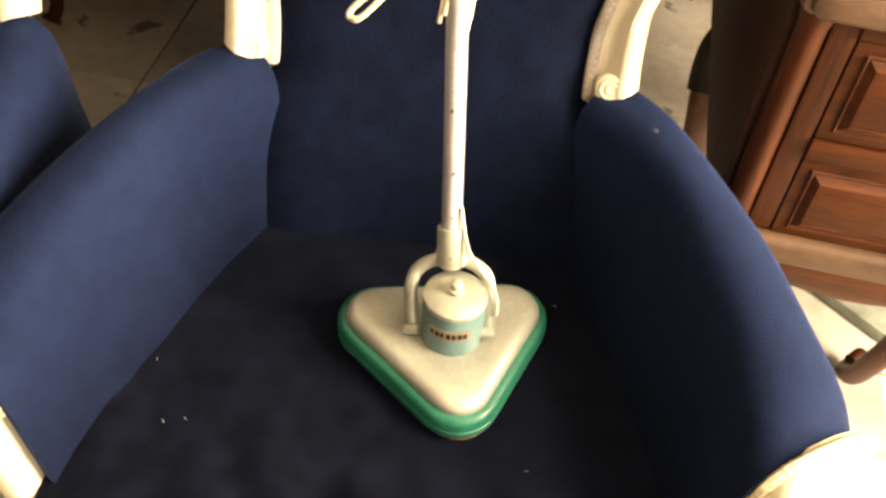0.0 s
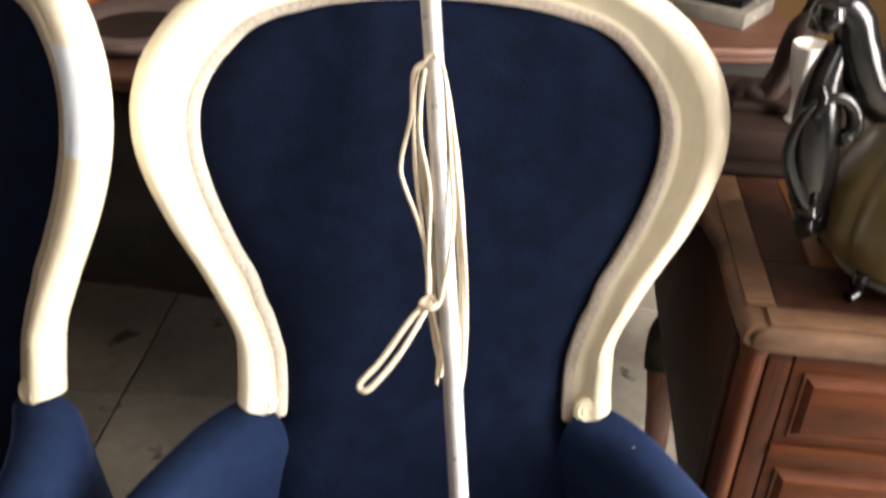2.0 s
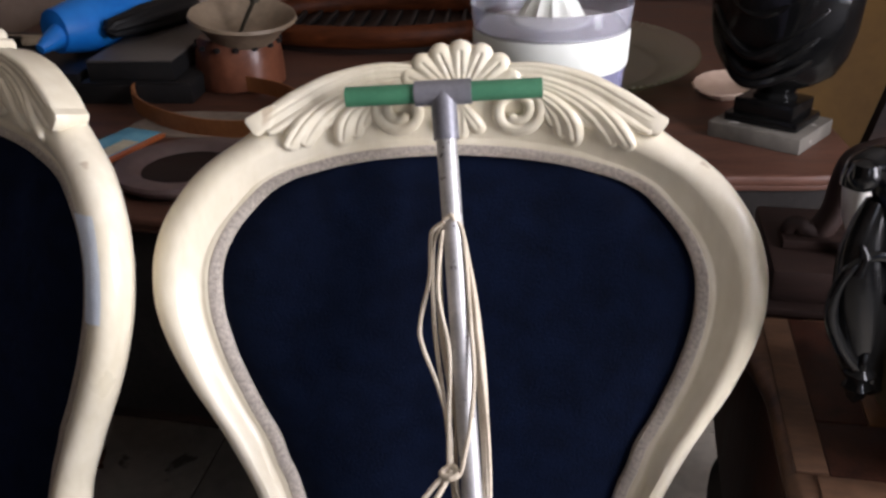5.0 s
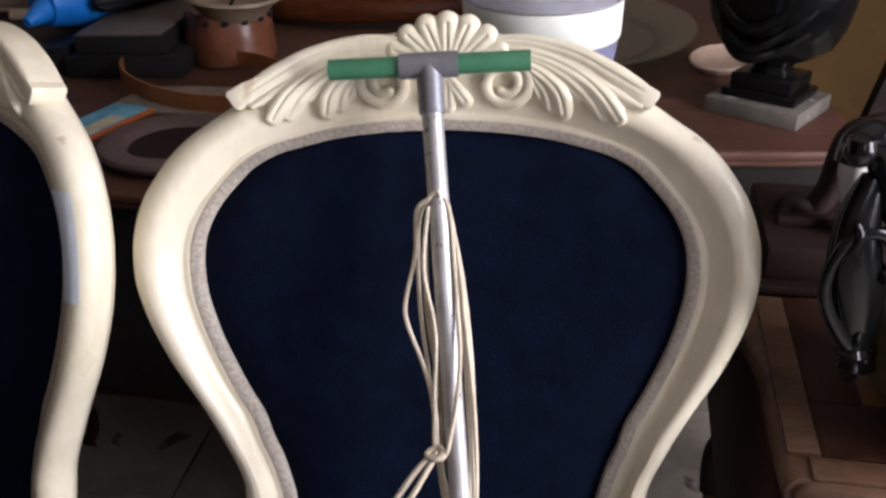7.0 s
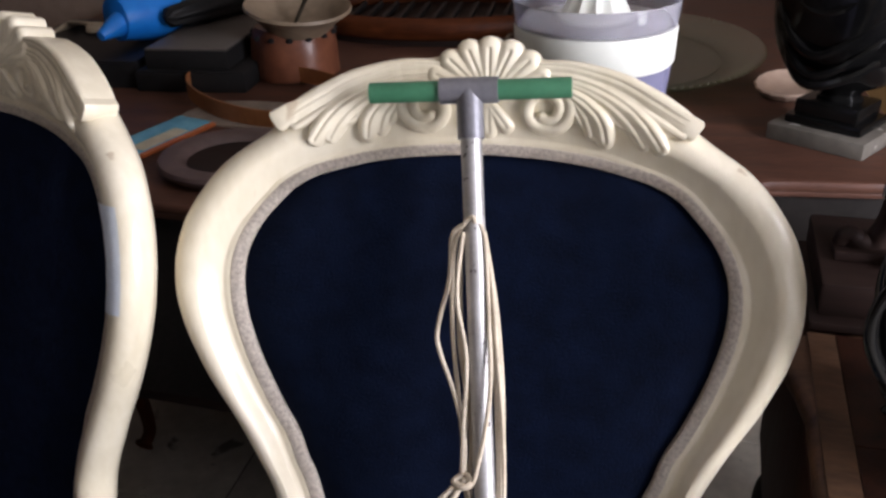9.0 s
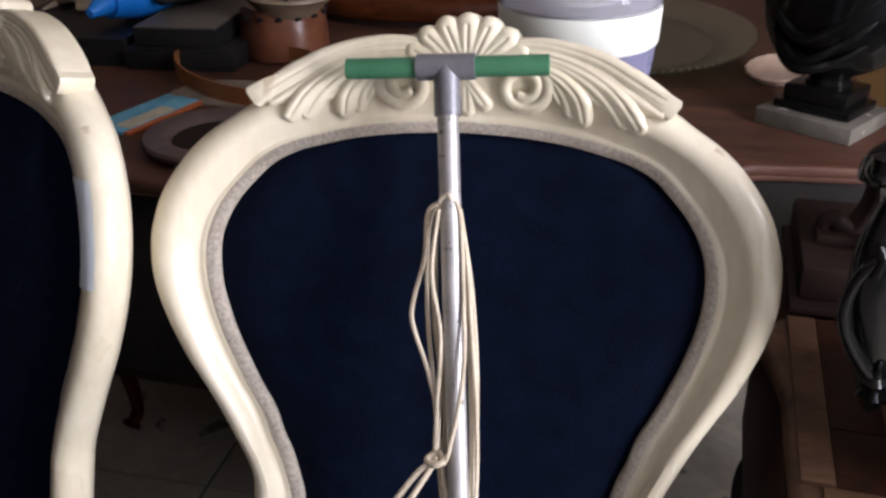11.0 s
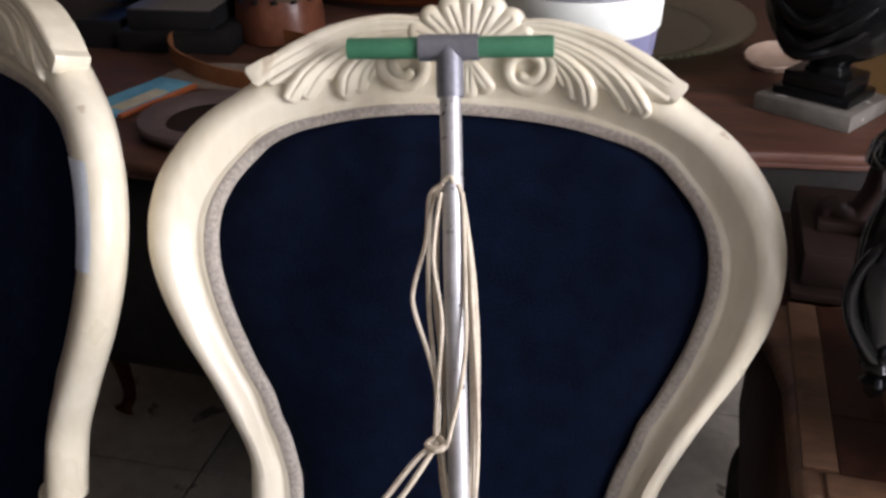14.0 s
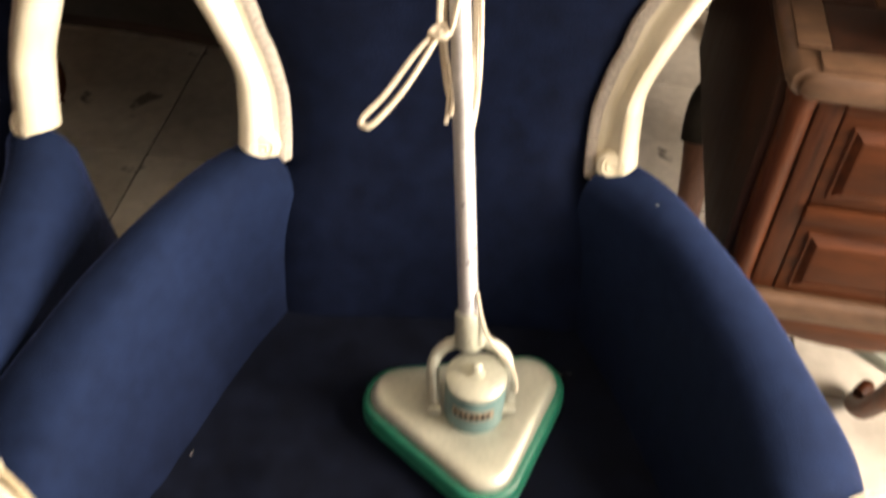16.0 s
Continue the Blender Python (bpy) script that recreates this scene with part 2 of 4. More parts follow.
def tube(path, radius, seg=10, closed=False, flat=1.0, normal=None):
    """A round (or flattened along normal) tube; radius: a number or a function of 0..1 along the path."""
    pts = [Vector(p) for p in path]
    n = len(pts)
    rings, ref = [], Vector(normal) if normal else None
    for i, p in enumerate(pts):
        d = (pts[(i + 1) % n] - pts[i - 1]) if closed else (pts[min(i + 1, n - 1)] - pts[max(i - 1, 0)])
        d.normalize()
        if ref is None:
            ref = d.orthogonal()
        side = ref - d * ref.dot(d)
        side.normalize()
        if not normal:
            ref = side
        other = d.cross(side)
        r = radius(i / (n - 1)) if callable(radius) else radius
        rings.append([p + side * (r * flat * math.cos(a)) + other * (r * math.sin(a)) for a in (2 * math.pi * j / seg for j in range(seg))])
    return loft(rings, closed)


def lathe(profile, seg=32, at=(0, 0, 0), wave=None):
    """A turned body from (radius, height) pairs; wave(angle, k) scales the radius."""
    rings = []
    for k, (r, z) in enumerate(profile):
        ring = []
        for j in range(seg):
            a = 2 * math.pi * j / seg
            rr = max(r, 1e-4) * (wave(a, k / (len(profile) - 1)) if wave else 1)
            ring.append(Vector((at[0] + rr * math.cos(a), at[1] + rr * math.sin(a), at[2] + z)))
        rings.append(ring)
    return loft(rings)


def block(x0, x1, y0, y1, z0, z1, bevel=0.004, seg=2):
    bm = bmesh.new()
    bmesh.ops.create_cube(bm, size=1)
    for v in bm.verts:
        v.co = Vector(((x0 + x1) / 2 + v.co.x * (x1 - x0), (y0 + y1) / 2 + v.co.y * (y1 - y0), (z0 + z1) / 2 + v.co.z * (z1 - z0)))
    if bevel:
        bmesh.ops.bevel(bm, geom=list(bm.edges), offset=bevel, segments=seg, profile=0.6, affect="EDGES")
    return bm


def slab(outline, levels):
    """A body over a plan outline; levels: (inset, height) from below to above."""
    c = sum((Vector(p) for p in outline), Vector((0, 0))) / len(outline)
    reach = max((Vector(p) - c).length for p in outline)
    return loft([[Vector((*(c + (Vector(p) - c) * (1 - inset / reach)), z)) for p in outline] for inset, z in levels])


def join(*bms):
    out = bmesh.new()
    for b in bms:
        me = bpy.data.meshes.new("piece")
        b.to_mesh(me)
        b.free()
        out.from_mesh(me)
        bpy.data.meshes.remove(me)
    return out


def moved(bm, m):
    bmesh.ops.transform(bm, matrix=m, verts=bm.verts)
    return bm


def part(name, bm, material, parent=None, label="", smooth=True):
    me = bpy.data.meshes.new(name)
    for f in bm.faces:
        f.smooth = smooth
    bm.to_mesh(me)
    bm.free()
    me.materials.append(material)
    if smooth:
        me.set_sharp_from_angle(angle=radians(42))
    ob = new(name, me)
    if parent:
        ob.parent = parent
    if label:
        ob["label"] = label
    return ob


def thing(name, label, category, group="", at=(0, 0, 0), turn=0):
    ob = new(name)
    ob.matrix_world = pose(*at, 0, 0, turn)
    return tagged(ob, label, category, group)


def structure(name, bm, material, label="", smooth=False):
    return tagged(part(name, bm, material, None, label, smooth), kind="structure")


# ---- the room ----
structure("wall_north", block(-2.6, 1.74, 2.5, 2.62, 0, 2.7, 0), PLASTER, "dim brown plastered wall behind the sideboard")
# out of view; dark only to weaken the bounce onto the right arm
structure("wall_west", block(-2.72, -2.6, -2.9, 2.62, 0, 2.7, 0), DARKWOOD, "unseen side wall, darkened to cut bounced light")
# east wall with a wide open doorway
structure("wall_east", join(block(1.7, 1.82, 0.10, 2.495, 0, 2.7, 0), block(1.7, 1.82, -2.9, -2.3, 0, 2.7, 0), block(1.7, 1.82, -2.295, 0.095, 2.3, 2.7, 0)), PLASTER, "plastered wall with a wide doorway open to daylight")
# unseen south wall, with a hole added for the front fill lamp
structure("wall_south", join(block(-2.595, 1.695, -3.02, -2.9, 0, 0.85, 0), block(-2.595, 1.695, -3.02, -2.9, 1.95, 2.7, 0), block(-2.595, 0.75, -3.02, -2.9, 0.855, 1.945, 0), block(1.64, 1.695, -3.02, -2.9, 0.855, 1.945, 0)), PLASTER, "unseen plastered wall with a hole added for the front fill light")
# ceiling out of view, its paleness chosen to lift the ambient light
structure("ceiling", block(-2.72, 1.82, -3.02, 2.62, 2.71, 2.8, 0), BOUNCE_PAINT, "unseen ceiling, kept pale to bounce light")
structure("ochre_wall", block(0.87, 1.69, 2.28, 2.495, 0, 2.69, 0), OCHRE, "ochre yellow painted wall pier")
structure("floor", block(-2.72, 3.0, -3.02, 2.62, -0.06, -0.006, 0), GROUT, "dark grouted floor bed")
strut = [Vector((.718 + .2464 * z, 1.50, z)) for z in (0.0, 2.69)]
structure("trim", loft([[p + Vector((dx, dy, 0)) for dx, dy in ((-.024, -.018), (.024, -.018), (.024, .018), (-.024, .018))] for p in strut]), DARKWOOD, "dark slanting wooden strut from floor to ceiling")


# ---- the armchair ----
RECLINE = Vector((0, 0.2651, 0.9642))
FRONT = Vector((0, -0.9642, 0.2651))


def back(u, v, h=0.0):
    """A point of the chair's hollow back: across, up the slope, and out towards the sitter."""
    return Vector((u + 0.004, 0.241, 0.66)) + RECLINE * v + FRONT * (h + 0.0617 * (u / 0.33) ** 2)


# right half of the back: inner and outer outline of the wooden frame, from the arm up to the crest
INNER = [(.1735, -.005), (.172, .03), (.173, .07), (.1765, .09), (.1855, .125), (.1945, .148), (.2035, .178), (.2195, .211), (.2335, .245), (.2425, .269), (.251, .298), (.257, .328),
         (.258, .361), (.2525, .39), (.237, .42), (.212, .449), (.197, .462), (.174, .4735), (.146, .4815), (.116, .4885), (.081, .4935), (.045, .4965), (0, .498)]
OUTER = [(.2300, .018), (.2280, .045), (.2275, .075), (.228, .098), (.2345, .120), (.2460, .147), (.2600, .178), (.2760, .210), (.2930, .242), (.3050, .270), (.3160, .300), (.3240, .334),
         (.3255, .364), (.3225, .394), (.3110, .430), (.2880, .466), (.2650, .490), (.2350, .511), (.2050, .532), (.1600, .560), (.1080, .583), (.0540, .596), (0, .600)]


def both(half):
    return half + [(-u, v) for u, v in reversed(half[:-1])]


def rail_profile(w):
    """Section of the frame rail of width w as (across, height): bead, hollow, swelling round, back."""
    return [(0.0, -0.012), (0.0, 0.0090), (0.0025, 0.0112), (0.006, 0.0118), (0.0115, 0.0124), (0.0140, 0.0122), (0.0162, 0.0110), (0.0182, 0.0113), (0.0225, 0.0142),
            (0.25 * w + 0.010, 0.0172), (0.36 * w + 0.008, 0.0218), (0.48 * w + 0.004, 0.0253), (0.58 * w, 0.0268), (0.67 * w, 0.0266), (0.75 * w, 0.0249), (0.83 * w, 0.0214),
            (0.89 * w, 0.0176), (0.93 * w, 0.0138), (0.96 * w, 0.0100), (0.985 * w, 0.0052), (w, -0.002), (0.98 * w, -0.014), (0.8 * w, -0.026), (0.3 * w, -0.028)]


def frame_ring(i, o):
    i, o = Vector(i), Vector(o)
    w = (o - i).length
    d = (o - i) / w
    return [back(*(i + d * a), h) for a, h in rail_profile(w)]


def crest_height(u, v):
    """Height of the frame's face at a place of the crest."""
    a = np.interp(v * 0 + np.abs(u), [p[0] for p in INNER[:13:-1]], [p[1] for p in INNER[:13:-1]])
    b = np.interp(v * 0 + np.abs(u), [p[0] for p in OUTER[:13:-1]], [p[1] for p in OUTER[:13:-1]])
    return np.interp((v - a) / (b - a), [0, .15, .3, .5, .62, .72, .84], [.0085, .0075, .0168, .0246, .0264, .0256, .0215])


def relief(ribs, tip=0.0, step=.0011):
    """Carved relief on the crest: ribs (points, first and last half-width, height, crease) fused with sharp grooves between them."""
    lines = []
    for pts, r0, r1, up, crease in ribs:
        p = np.array([q[:2] for q in spline([(u, v, 0) for u, v in pts], 36 if len(pts) < 8 else 8)])
        lines.append((p, 1.08 * r0 + (1.16 * r1 - 1.08 * r0) * np.minimum(np.linspace(0, 1.33, len(p)), np.linspace(1, 1, len(p))) - tip * 1.1 * r1 * np.clip(np.linspace(-3, 1, len(p)), 0, 1) ** 2, up, crease))
    allp = np.concatenate([q[0] for q in lines])
    lo, hi = allp.min(0) - .018, allp.max(0) + .018
    us, vs = np.arange(lo[0], hi[0], step), np.arange(lo[1], hi[1], step)
    U, V = np.meshgrid(us, vs, indexing="ij")

    def field(u, v):
        f, h = np.full(u.shape, -9.0), np.zeros(u.shape)
        for p, r, up, crease in lines:
            d2 = (u[..., None] - p[:, 0]) ** 2 + (v[..., None] - p[:, 1]) ** 2
            g = 1 - d2 / r ** 2
            k = g.argmax(-1)
            best = np.take_along_axis(g, k[..., None], -1)[..., 0]
            near = np.sqrt(np.take_along_axis(d2, k[..., None], -1)[..., 0])
            top = (up + .35 * r[k]) * np.clip(best, 0, 1) ** .42 - crease * np.exp(-(near / .0016) ** 2)
            h = np.where(best > 0, np.maximum(h, top), h)
            f = np.maximum(f, best)
        return f, h

    F, Hh = field(U, V)
    inside = F > 0
    cell = inside[:-1, :-1] | inside[1:, :-1] | inside[:-1, 1:] | inside[1:, 1:]
    keep = np.zeros(inside.shape, bool)
    for a in (0, 1):
        for b in (0, 1):
            keep[a:a + cell.shape[0], b:b + cell.shape[1]] |= cell
    rim = keep & ~inside
    ru, rv, e = U[rim], V[rim], 1e-4
    for _ in range(3):
        f0 = field(ru, rv)[0]
        gu, gv = (field(ru + e, rv)[0] - f0) / e, (field(ru, rv + e)[0] - f0) / e
        s = np.clip(f0 / (gu * gu + gv * gv + 1e-9), -.02, .02)
        ru, rv = ru - np.clip(s * gu, -step * .7, step * .7), rv - np.clip(s * gv, -step * .7, step * .7)
    U[rim], V[rim] = ru, rv
    Z = crest_height(U, V) + np.where(rim, .0002, 1.12 * Hh + .0012)
    bm = bmesh.new()
    made = {}
    for a, b in zip(*np.nonzero(keep)):
        made[a, b] = bm.verts.new((U[a, b], V[a, b], Z[a, b]))
    for a, b in zip(*np.nonzero(cell)):
        bm.faces.new((made[a, b], made[a + 1, b], made[a + 1, b + 1], made[a, b + 1]))
    skirt = bmesh.ops.extrude_edge_only(bm, edges=[q for q in bm.edges if q.is_boundary])
    for q in skirt["geom"]:
        if isinstance(q, bmesh.types.BMVert):
            q.co.z = -.012
    for q in bm.verts:
        q.co = back(q.co.x * 1.03 + .003, q.co.y, q.co.z)
    bmesh.ops.recalc_face_normals(bm, faces=bm.faces)
    return bm


def build_armchair():
    chair = thing("armchair", "ivory carved wooden armchair with navy velvet upholstery", "armchair", "matching armchairs")
    inner, outer = spline([(*p, 0) for p in both(INNER)], 5), spline([(*p, 0) for p in both(OUTER)], 5)
    fr = part("back_frame", loft([frame_ring(a.to_2d(), b.to_2d()) for a, b in zip(inner, outer)]), IVORY, chair, "glossy ivory painted curved wooden back frame")

    # acanthus leaves, scrolls, ears and shell on the crest
    for s in (1, -1):
        leaf = [([(s * u, v) for u, v in pts], r0, r1, up, cr) for pts, r0, r1, up, cr in (
            ([(.034, .588), (.080, .588), (.128, .575), (.164, .555), (.196, .535)], .0036, .0098, .0040, .0014),
            ([(.040, .583), (.086, .581), (.130, .566), (.160, .547), (.190, .527)], .0036, .0086, .0040, .0014),
            ([(.046, .579), (.090, .574), (.128, .557), (.152, .537), (.171, .510)], .0036, .0100, .0052, .0018),
            ([(.052, .575), (.092, .569), (.122, .552), (.142, .533), (.156, .512)], .0036, .0080, .0044, .0014),
            ([(.058, .571), (.090, .564), (.116, .548), (.132, .534), (.143, .529)], .0036, .0056, .0036, .0014),
            ([(.064, .567), (.088, .559), (.106, .545), (.115, .531), (.119, .514)], .0036, .0100, .0055, .0018),
            ([(.068, .563), (.086, .555), (.098, .542), (.104, .530), (.106, .520)], .0036, .0076, .0042, .0014),
            ([(.074, .560), (.086, .551), (.092, .540), (.097, .531)], .0036, .0058, .0036, .0014),
            ([(.040, .586), (.090, .575), (.128, .557), (.150, .542), (.176, .532)], .0080, .0140, -.0022, 0),
        )]
        part("acanthus_leaf", relief(leaf, .30), IVORY, fr)
        turns = [(s * (.060 + (.0225 - .0150 * k / 22) * math.sin(2.5 + 0.39 * k)), .545 + (.0225 - .0150 * k / 22) * math.cos(2.5 + 0.39 * k)) for k in range(-8, 20)]
        part("scroll", relief([(turns, .0070, .0052, .0034, 0)]), IVORY, fr)
        # squared ear block at the corner of the crest
        e, n, mid = Vector((.885, -.465)), Vector((.465, .885)), Vector((.2045, .5335))
        corners = [mid + e * a + n * b for a, b in ((-.030, -.004), (-.012, -.0120), (.008, -.0125), (.011, -.009), (.0125, .006), (.010, .0100), (-.012, .0105), (-.030, .008))]
        block_rings = [[back(s * (mid + (q - mid) * f).x, (mid + (q - mid) * f).y, h) for q in corners] for f, h in ((1.0, -.012), (1.02, .016), (1.0, .0262), (.95, .0288), (.80, .0300))]
        part("ear", loft(block_rings), IVORY, fr)
        # rosette scroll at the foot of the post
        hub = Vector((.1985, .016))
        disc = [[back(s * (hub.x + r * math.cos(a)), hub.y + r * math.sin(a), h) for a in (2 * math.pi * q / 28 for q in range(28))] for r, h in ((.0178, .004), (.0180, .0215), (.0168, .0240), (.0120, .0250), (.0004, .0256))]
        ros = [(s * (hub.x + (.0146 - .0118 * q / 24) * math.cos(0.5 * q)), hub.y + (.0146 - .0118 * q / 24) * math.sin(0.5 * q), .0248 + .0006 * q / 24) for q in range(24)]
        rosette = part("rosette", loft(disc), IVORY, fr)
        part("spiral", tube([back(*q) for q in ros], lambda t: .0021 - .0005 * t, 8, normal=FRONT), IVORY, rosette)
    shell = []
    for k in range(-3, 4):
        a, long = k * .37, .0505 + .0008 * abs(k)
        shell.append(([(.003 + math.sin(a) * long * t * (1 + .10 * t), .554 + math.cos(a) * long * t) for t in (.05, .4, .7, 1.0)], .0040, .0114 - .0005 * abs(k), .0040, .0016))
    for k in (-1, 0, 1):
        a = math.pi + k * .62
        shell.append(([(.003 + math.sin(a) * .030 * t, .551 + math.cos(a) * .030 * t) for t in (0, .5, 1.0)], .0045, .0075, .0030, .0012))
    part("shell", relief(shell), IVORY, fr, "ivory carved scallop shell")

    # upholstered back: bulging front, flat rear
    pad = bmesh.new()
    rows = []
    vs = [-.235 + .249 * k / 12 for k in range(12)] + [.014 + .484 * math.sin(math.pi / 2 * k / 40) for k in range(41)]
    for v in vs:
        w = np.interp(v, [-.235, -.05, -.025, -.012] + [p[1] for p in INNER], [.206, .205, .196, .172] + [p[0] for p in INNER])
        row = []
        for k in range(41):
            u = w * math.sin(math.pi / 2 * (k - 20) / 20)
            edge = min(w - abs(u), .4985 - v)
            h = .031 * (1 - math.exp(-max(edge, 0) / .036)) + .0012 * noise.noise(Vector((u * 14, v * 14, 2)))
            row.append(pad.verts.new(back(u, v, h)))
        rows.append(row)
    for a, b in zip(rows, rows[1:]):
        for k in range(40):
            pad.faces.new((a[k], a[k + 1], b[k + 1], b[k]))
    part("back_cushion", pad, VELVET, chair, "navy velvet padded back")
    outline = [p.to_2d() for p in inner] + [Vector((-.180, -.05)), Vector((-.190, -.225)), Vector((0, -.235)), Vector((.190, -.225)), Vector((.180, -.05))]
    c = Vector((0, 0.16))
    rings = [[back(*(c + (p - c) * f), h) for p in outline] for f, h in ((1.004, -.004), (1.012, -.018), (1.02, -.027), (.9, -.036), (.01, -.04))]
    part("rear_cover", loft(rings), VELVET, chair, "navy velvet cover on the rear of the back")
    # braid along the inner edge
    line = [p.to_2d() for p in spline([(*p, 0) for p in both(INNER)], 26)]
    rings = []
    for k, p in enumerate(line):
        d = (line[min(k + 1, len(line) - 1)] - line[max(k - 1, 0)]).normalized()
        n = Vector((-d.y, d.x))
        w = .0009 * (-1) ** k
        rings.append([back(*(p + n * a), h + w * f) for a, h, f in ((-.0106, .005, 0), (-.0106, .0112, .4), (-.0082, .0134, 1), (-.0044, .0140, -1), (-.0008, .0134, 1), (.0020, .0122, -.4), (.0026, .003, 0))])
    part("gimp_braid", loft(rings), BRAID, chair, "beige woven braid trim")

    # seat
    half = [(.212, .185), (.236, .115), (.274, .035), (.308, -.055), (.330, -.145), (.328, -.21), (.30, -.262), (.20, -.30), (0, -.312)]
    plan = [p.to_2d() for p in spline([(x, y, 0) for x, y in half] + [(-x, y, 0) for x, y in reversed(half[:-1])], 9)]
    levels = [(.02, .335), (.0, .35), (-.004, .40), (.0, .435), (.006, .447), (.014, .455), (.026, .459)] + [(.026 + .012 * k, .461) for k in range(1, 29)]
    seat = slab(plan, levels)
    for v in seat.verts:
        if v.co.z > .458:
            q = v.co
            fold = math.sin(34 * (q.x + .55 * q.y) + 5 * noise.noise(q * 5)) * max(0, noise.noise(q * 4 + Vector((3, 1, 0)))) * .017
            fold += .008 * math.sin(70 * (q.x + .35 * q.y)) * math.exp(-((q.x + .05) / .09) ** 2 - ((q.y + .21) / .06) ** 2)
            v.co.z += fold + .003 * noise.noise(q * 9) + (.004 if q.y < -.05 else .0) * noise.noise(q * 22)
    part("seat_cushion", seat, SHADED_VELVET, chair, "navy velvet seat with shade painted into its colour, lightly creased")
    part("seat_rail", slab(plan, [(.03, .265), (.004, .27), (-.006, .285), (-.008, .315), (.0, .332), (.01, .336)]), IVORY, chair, "ivory painted seat rail")
    for x, y, out, fwd in ((.27, -.235, .045, -.05), (-.27, -.235, -.045, -.05), (.20, .16, .02, .07), (-.20, .16, -.02, .07)):
        leg = spline([(x, y, .30), (x + out * .9, y + fwd * .9, .235), (x + out * .5, y + fwd * .5, .13), (x + out * .2, y + fwd * .2, .055), (x + out * .9, y + fwd * .9, .016)], 6)
        part("leg", tube(leg, lambda t: .037 - .022 * math.sin(min(t * 1.15, 1) * 1.57) + (.009 if t > .93 else 0), 12), IVORY, chair)

    # padded arms that sweep outwards to the front, with a wooden nose
    for s in (1, -1):
        stations = [  # inner foot, inner top, outer top, outer foot (x, y), top height
            ((.160, .200), (.168, .195), (.243, .235), (.235, .260), .680),
            ((.178, .150), (.208, .155), (.280, .200), (.268, .212), .676),
            ((.203, .085), (.250, .095), (.322, .125), (.305, .128), .670),
            ((.225, .020), (.276, .028), (.366, .045), (.338, .047), .657),
            ((.246, -.050), (.298, -.042), (.396, -.033), (.366, -.033), .646),
            ((.272, -.122), (.312, -.117), (.421, -.105), (.392, -.105), .634),
            ((.302, -.216), (.318, -.214), (.429, -.146), (.410, -.146), .616),
        ]
        keys = [spline([(*st[k], 0) for st in stations], 5) for k in range(4)]
        tops = spline([(st[4], 0, 0) for st in stations], 5)

        def section(fi, ti, to, fo, zt, grow=0.0, s=s):
            pts = []
            for p, z in ((fi, .36), (fi.lerp(ti, .3), .48), (fi.lerp(ti, .75), .56), (ti, zt - .038), (ti.lerp(to, .10), zt - .012), (ti.lerp(to, .3), zt + .002), (ti.lerp(to, .6), zt + .003),
                         (ti.lerp(to, .85), zt - .010), (to, zt - .038), (to.lerp(fo, .4), .55), (to.lerp(fo, .9), .45), (fo, .36)):
                pts.append(Vector((s * p.x + .004, p.y, z)))
            mid = sum(pts, Vector()) / len(pts)
            return spline([mid + (p - mid) * (1 + grow) for p in pts], 3, True)

        rings = [section(a, b, c2, d, t.x) for a, b, c2, d, t in zip(*keys, tops)]
        arm = part("arm", loft(rings), ARM_VELVET, chair, "navy velvet padded arm, worn and with light painted on towards the top")
        last = [k[-1] for k in keys]
        end = section(*last, tops[-1].x)
        push = Vector((s * .22, -.97, 0))
        mid = sum(end, Vector()) / len(end)
        centre = mid + Vector((s * .012, .004, .008))
        nose = [[centre + (p - mid) * f + push * d for p in end] for f, d in ((.93, -.006), (.94, .004), (.92, .014), (.85, .024), (.68, .032), (.38, .038))]
        part("arm_nose", loft(nose), IVORY, arm, "ivory painted wooden arm front")
        edge = [centre + (p - mid) * .955 + push * .003 for p in end[6:30]]
        rope = spline(edge, 8)
        part("arm_braid", tube(rope, lambda t: .0085 + .0016 * noise.noise(Vector((t * 60, s, 0))), 8, flat=.55, normal=push), GOLDBRAID, arm, "frayed gold-beige braid")
    return chair


armchair = build_armchair()
second_chair = copy_thing(armchair, pose(-0.736, 0.110, 0.006, 0, -1.0, -27))

# ---- the floor polisher ----
T0, T1 = Vector((.058, -.012, .53)), Vector((-.0055, .3325, 1.2198))
BAR = Vector((.2, .002, .009)).normalized()


def along(s, side=0.0, out=0.0):
    """A point by the polisher's pole: share of its length, to its right, and out towards the front."""
    d = (T1 - T0).normalized()
    right = BAR - d * d.dot(BAR)
    right.normalize()
    return T0.lerp(T1, s) + right * side - right.cross(d) * -out


def rounded_triangle(grow, z, seg=9):
    cs = [Vector((.076, -.073)), Vector((.122, .036)), Vector((-.020, .009))]
    out = []
    for k, c in enumerate(cs):
        a, b = cs[k - 1], cs[(k + 1) % 3]
        e0, e1 = (c - a).normalized(), (b - c).normalized()
        n0, n1 = Vector((e0.y, -e0.x)), Vector((e1.y, -e1.x))
        t0, t1 = math.atan2(n0.y, n0.x), math.atan2(n1.y, n1.x)
        while t1 < t0:
            t1 += 2 * math.pi
        for j in range(seg + 1):
            t = t0 + (t1 - t0) * j / seg
            out.append(Vector((c.x + (.036 + grow) * math.cos(t), c.y + (.036 + grow) * math.sin(t), z)))
    return out


def tri_body(levels):
    return loft([rounded_triangle(g, z) for g, z in levels])


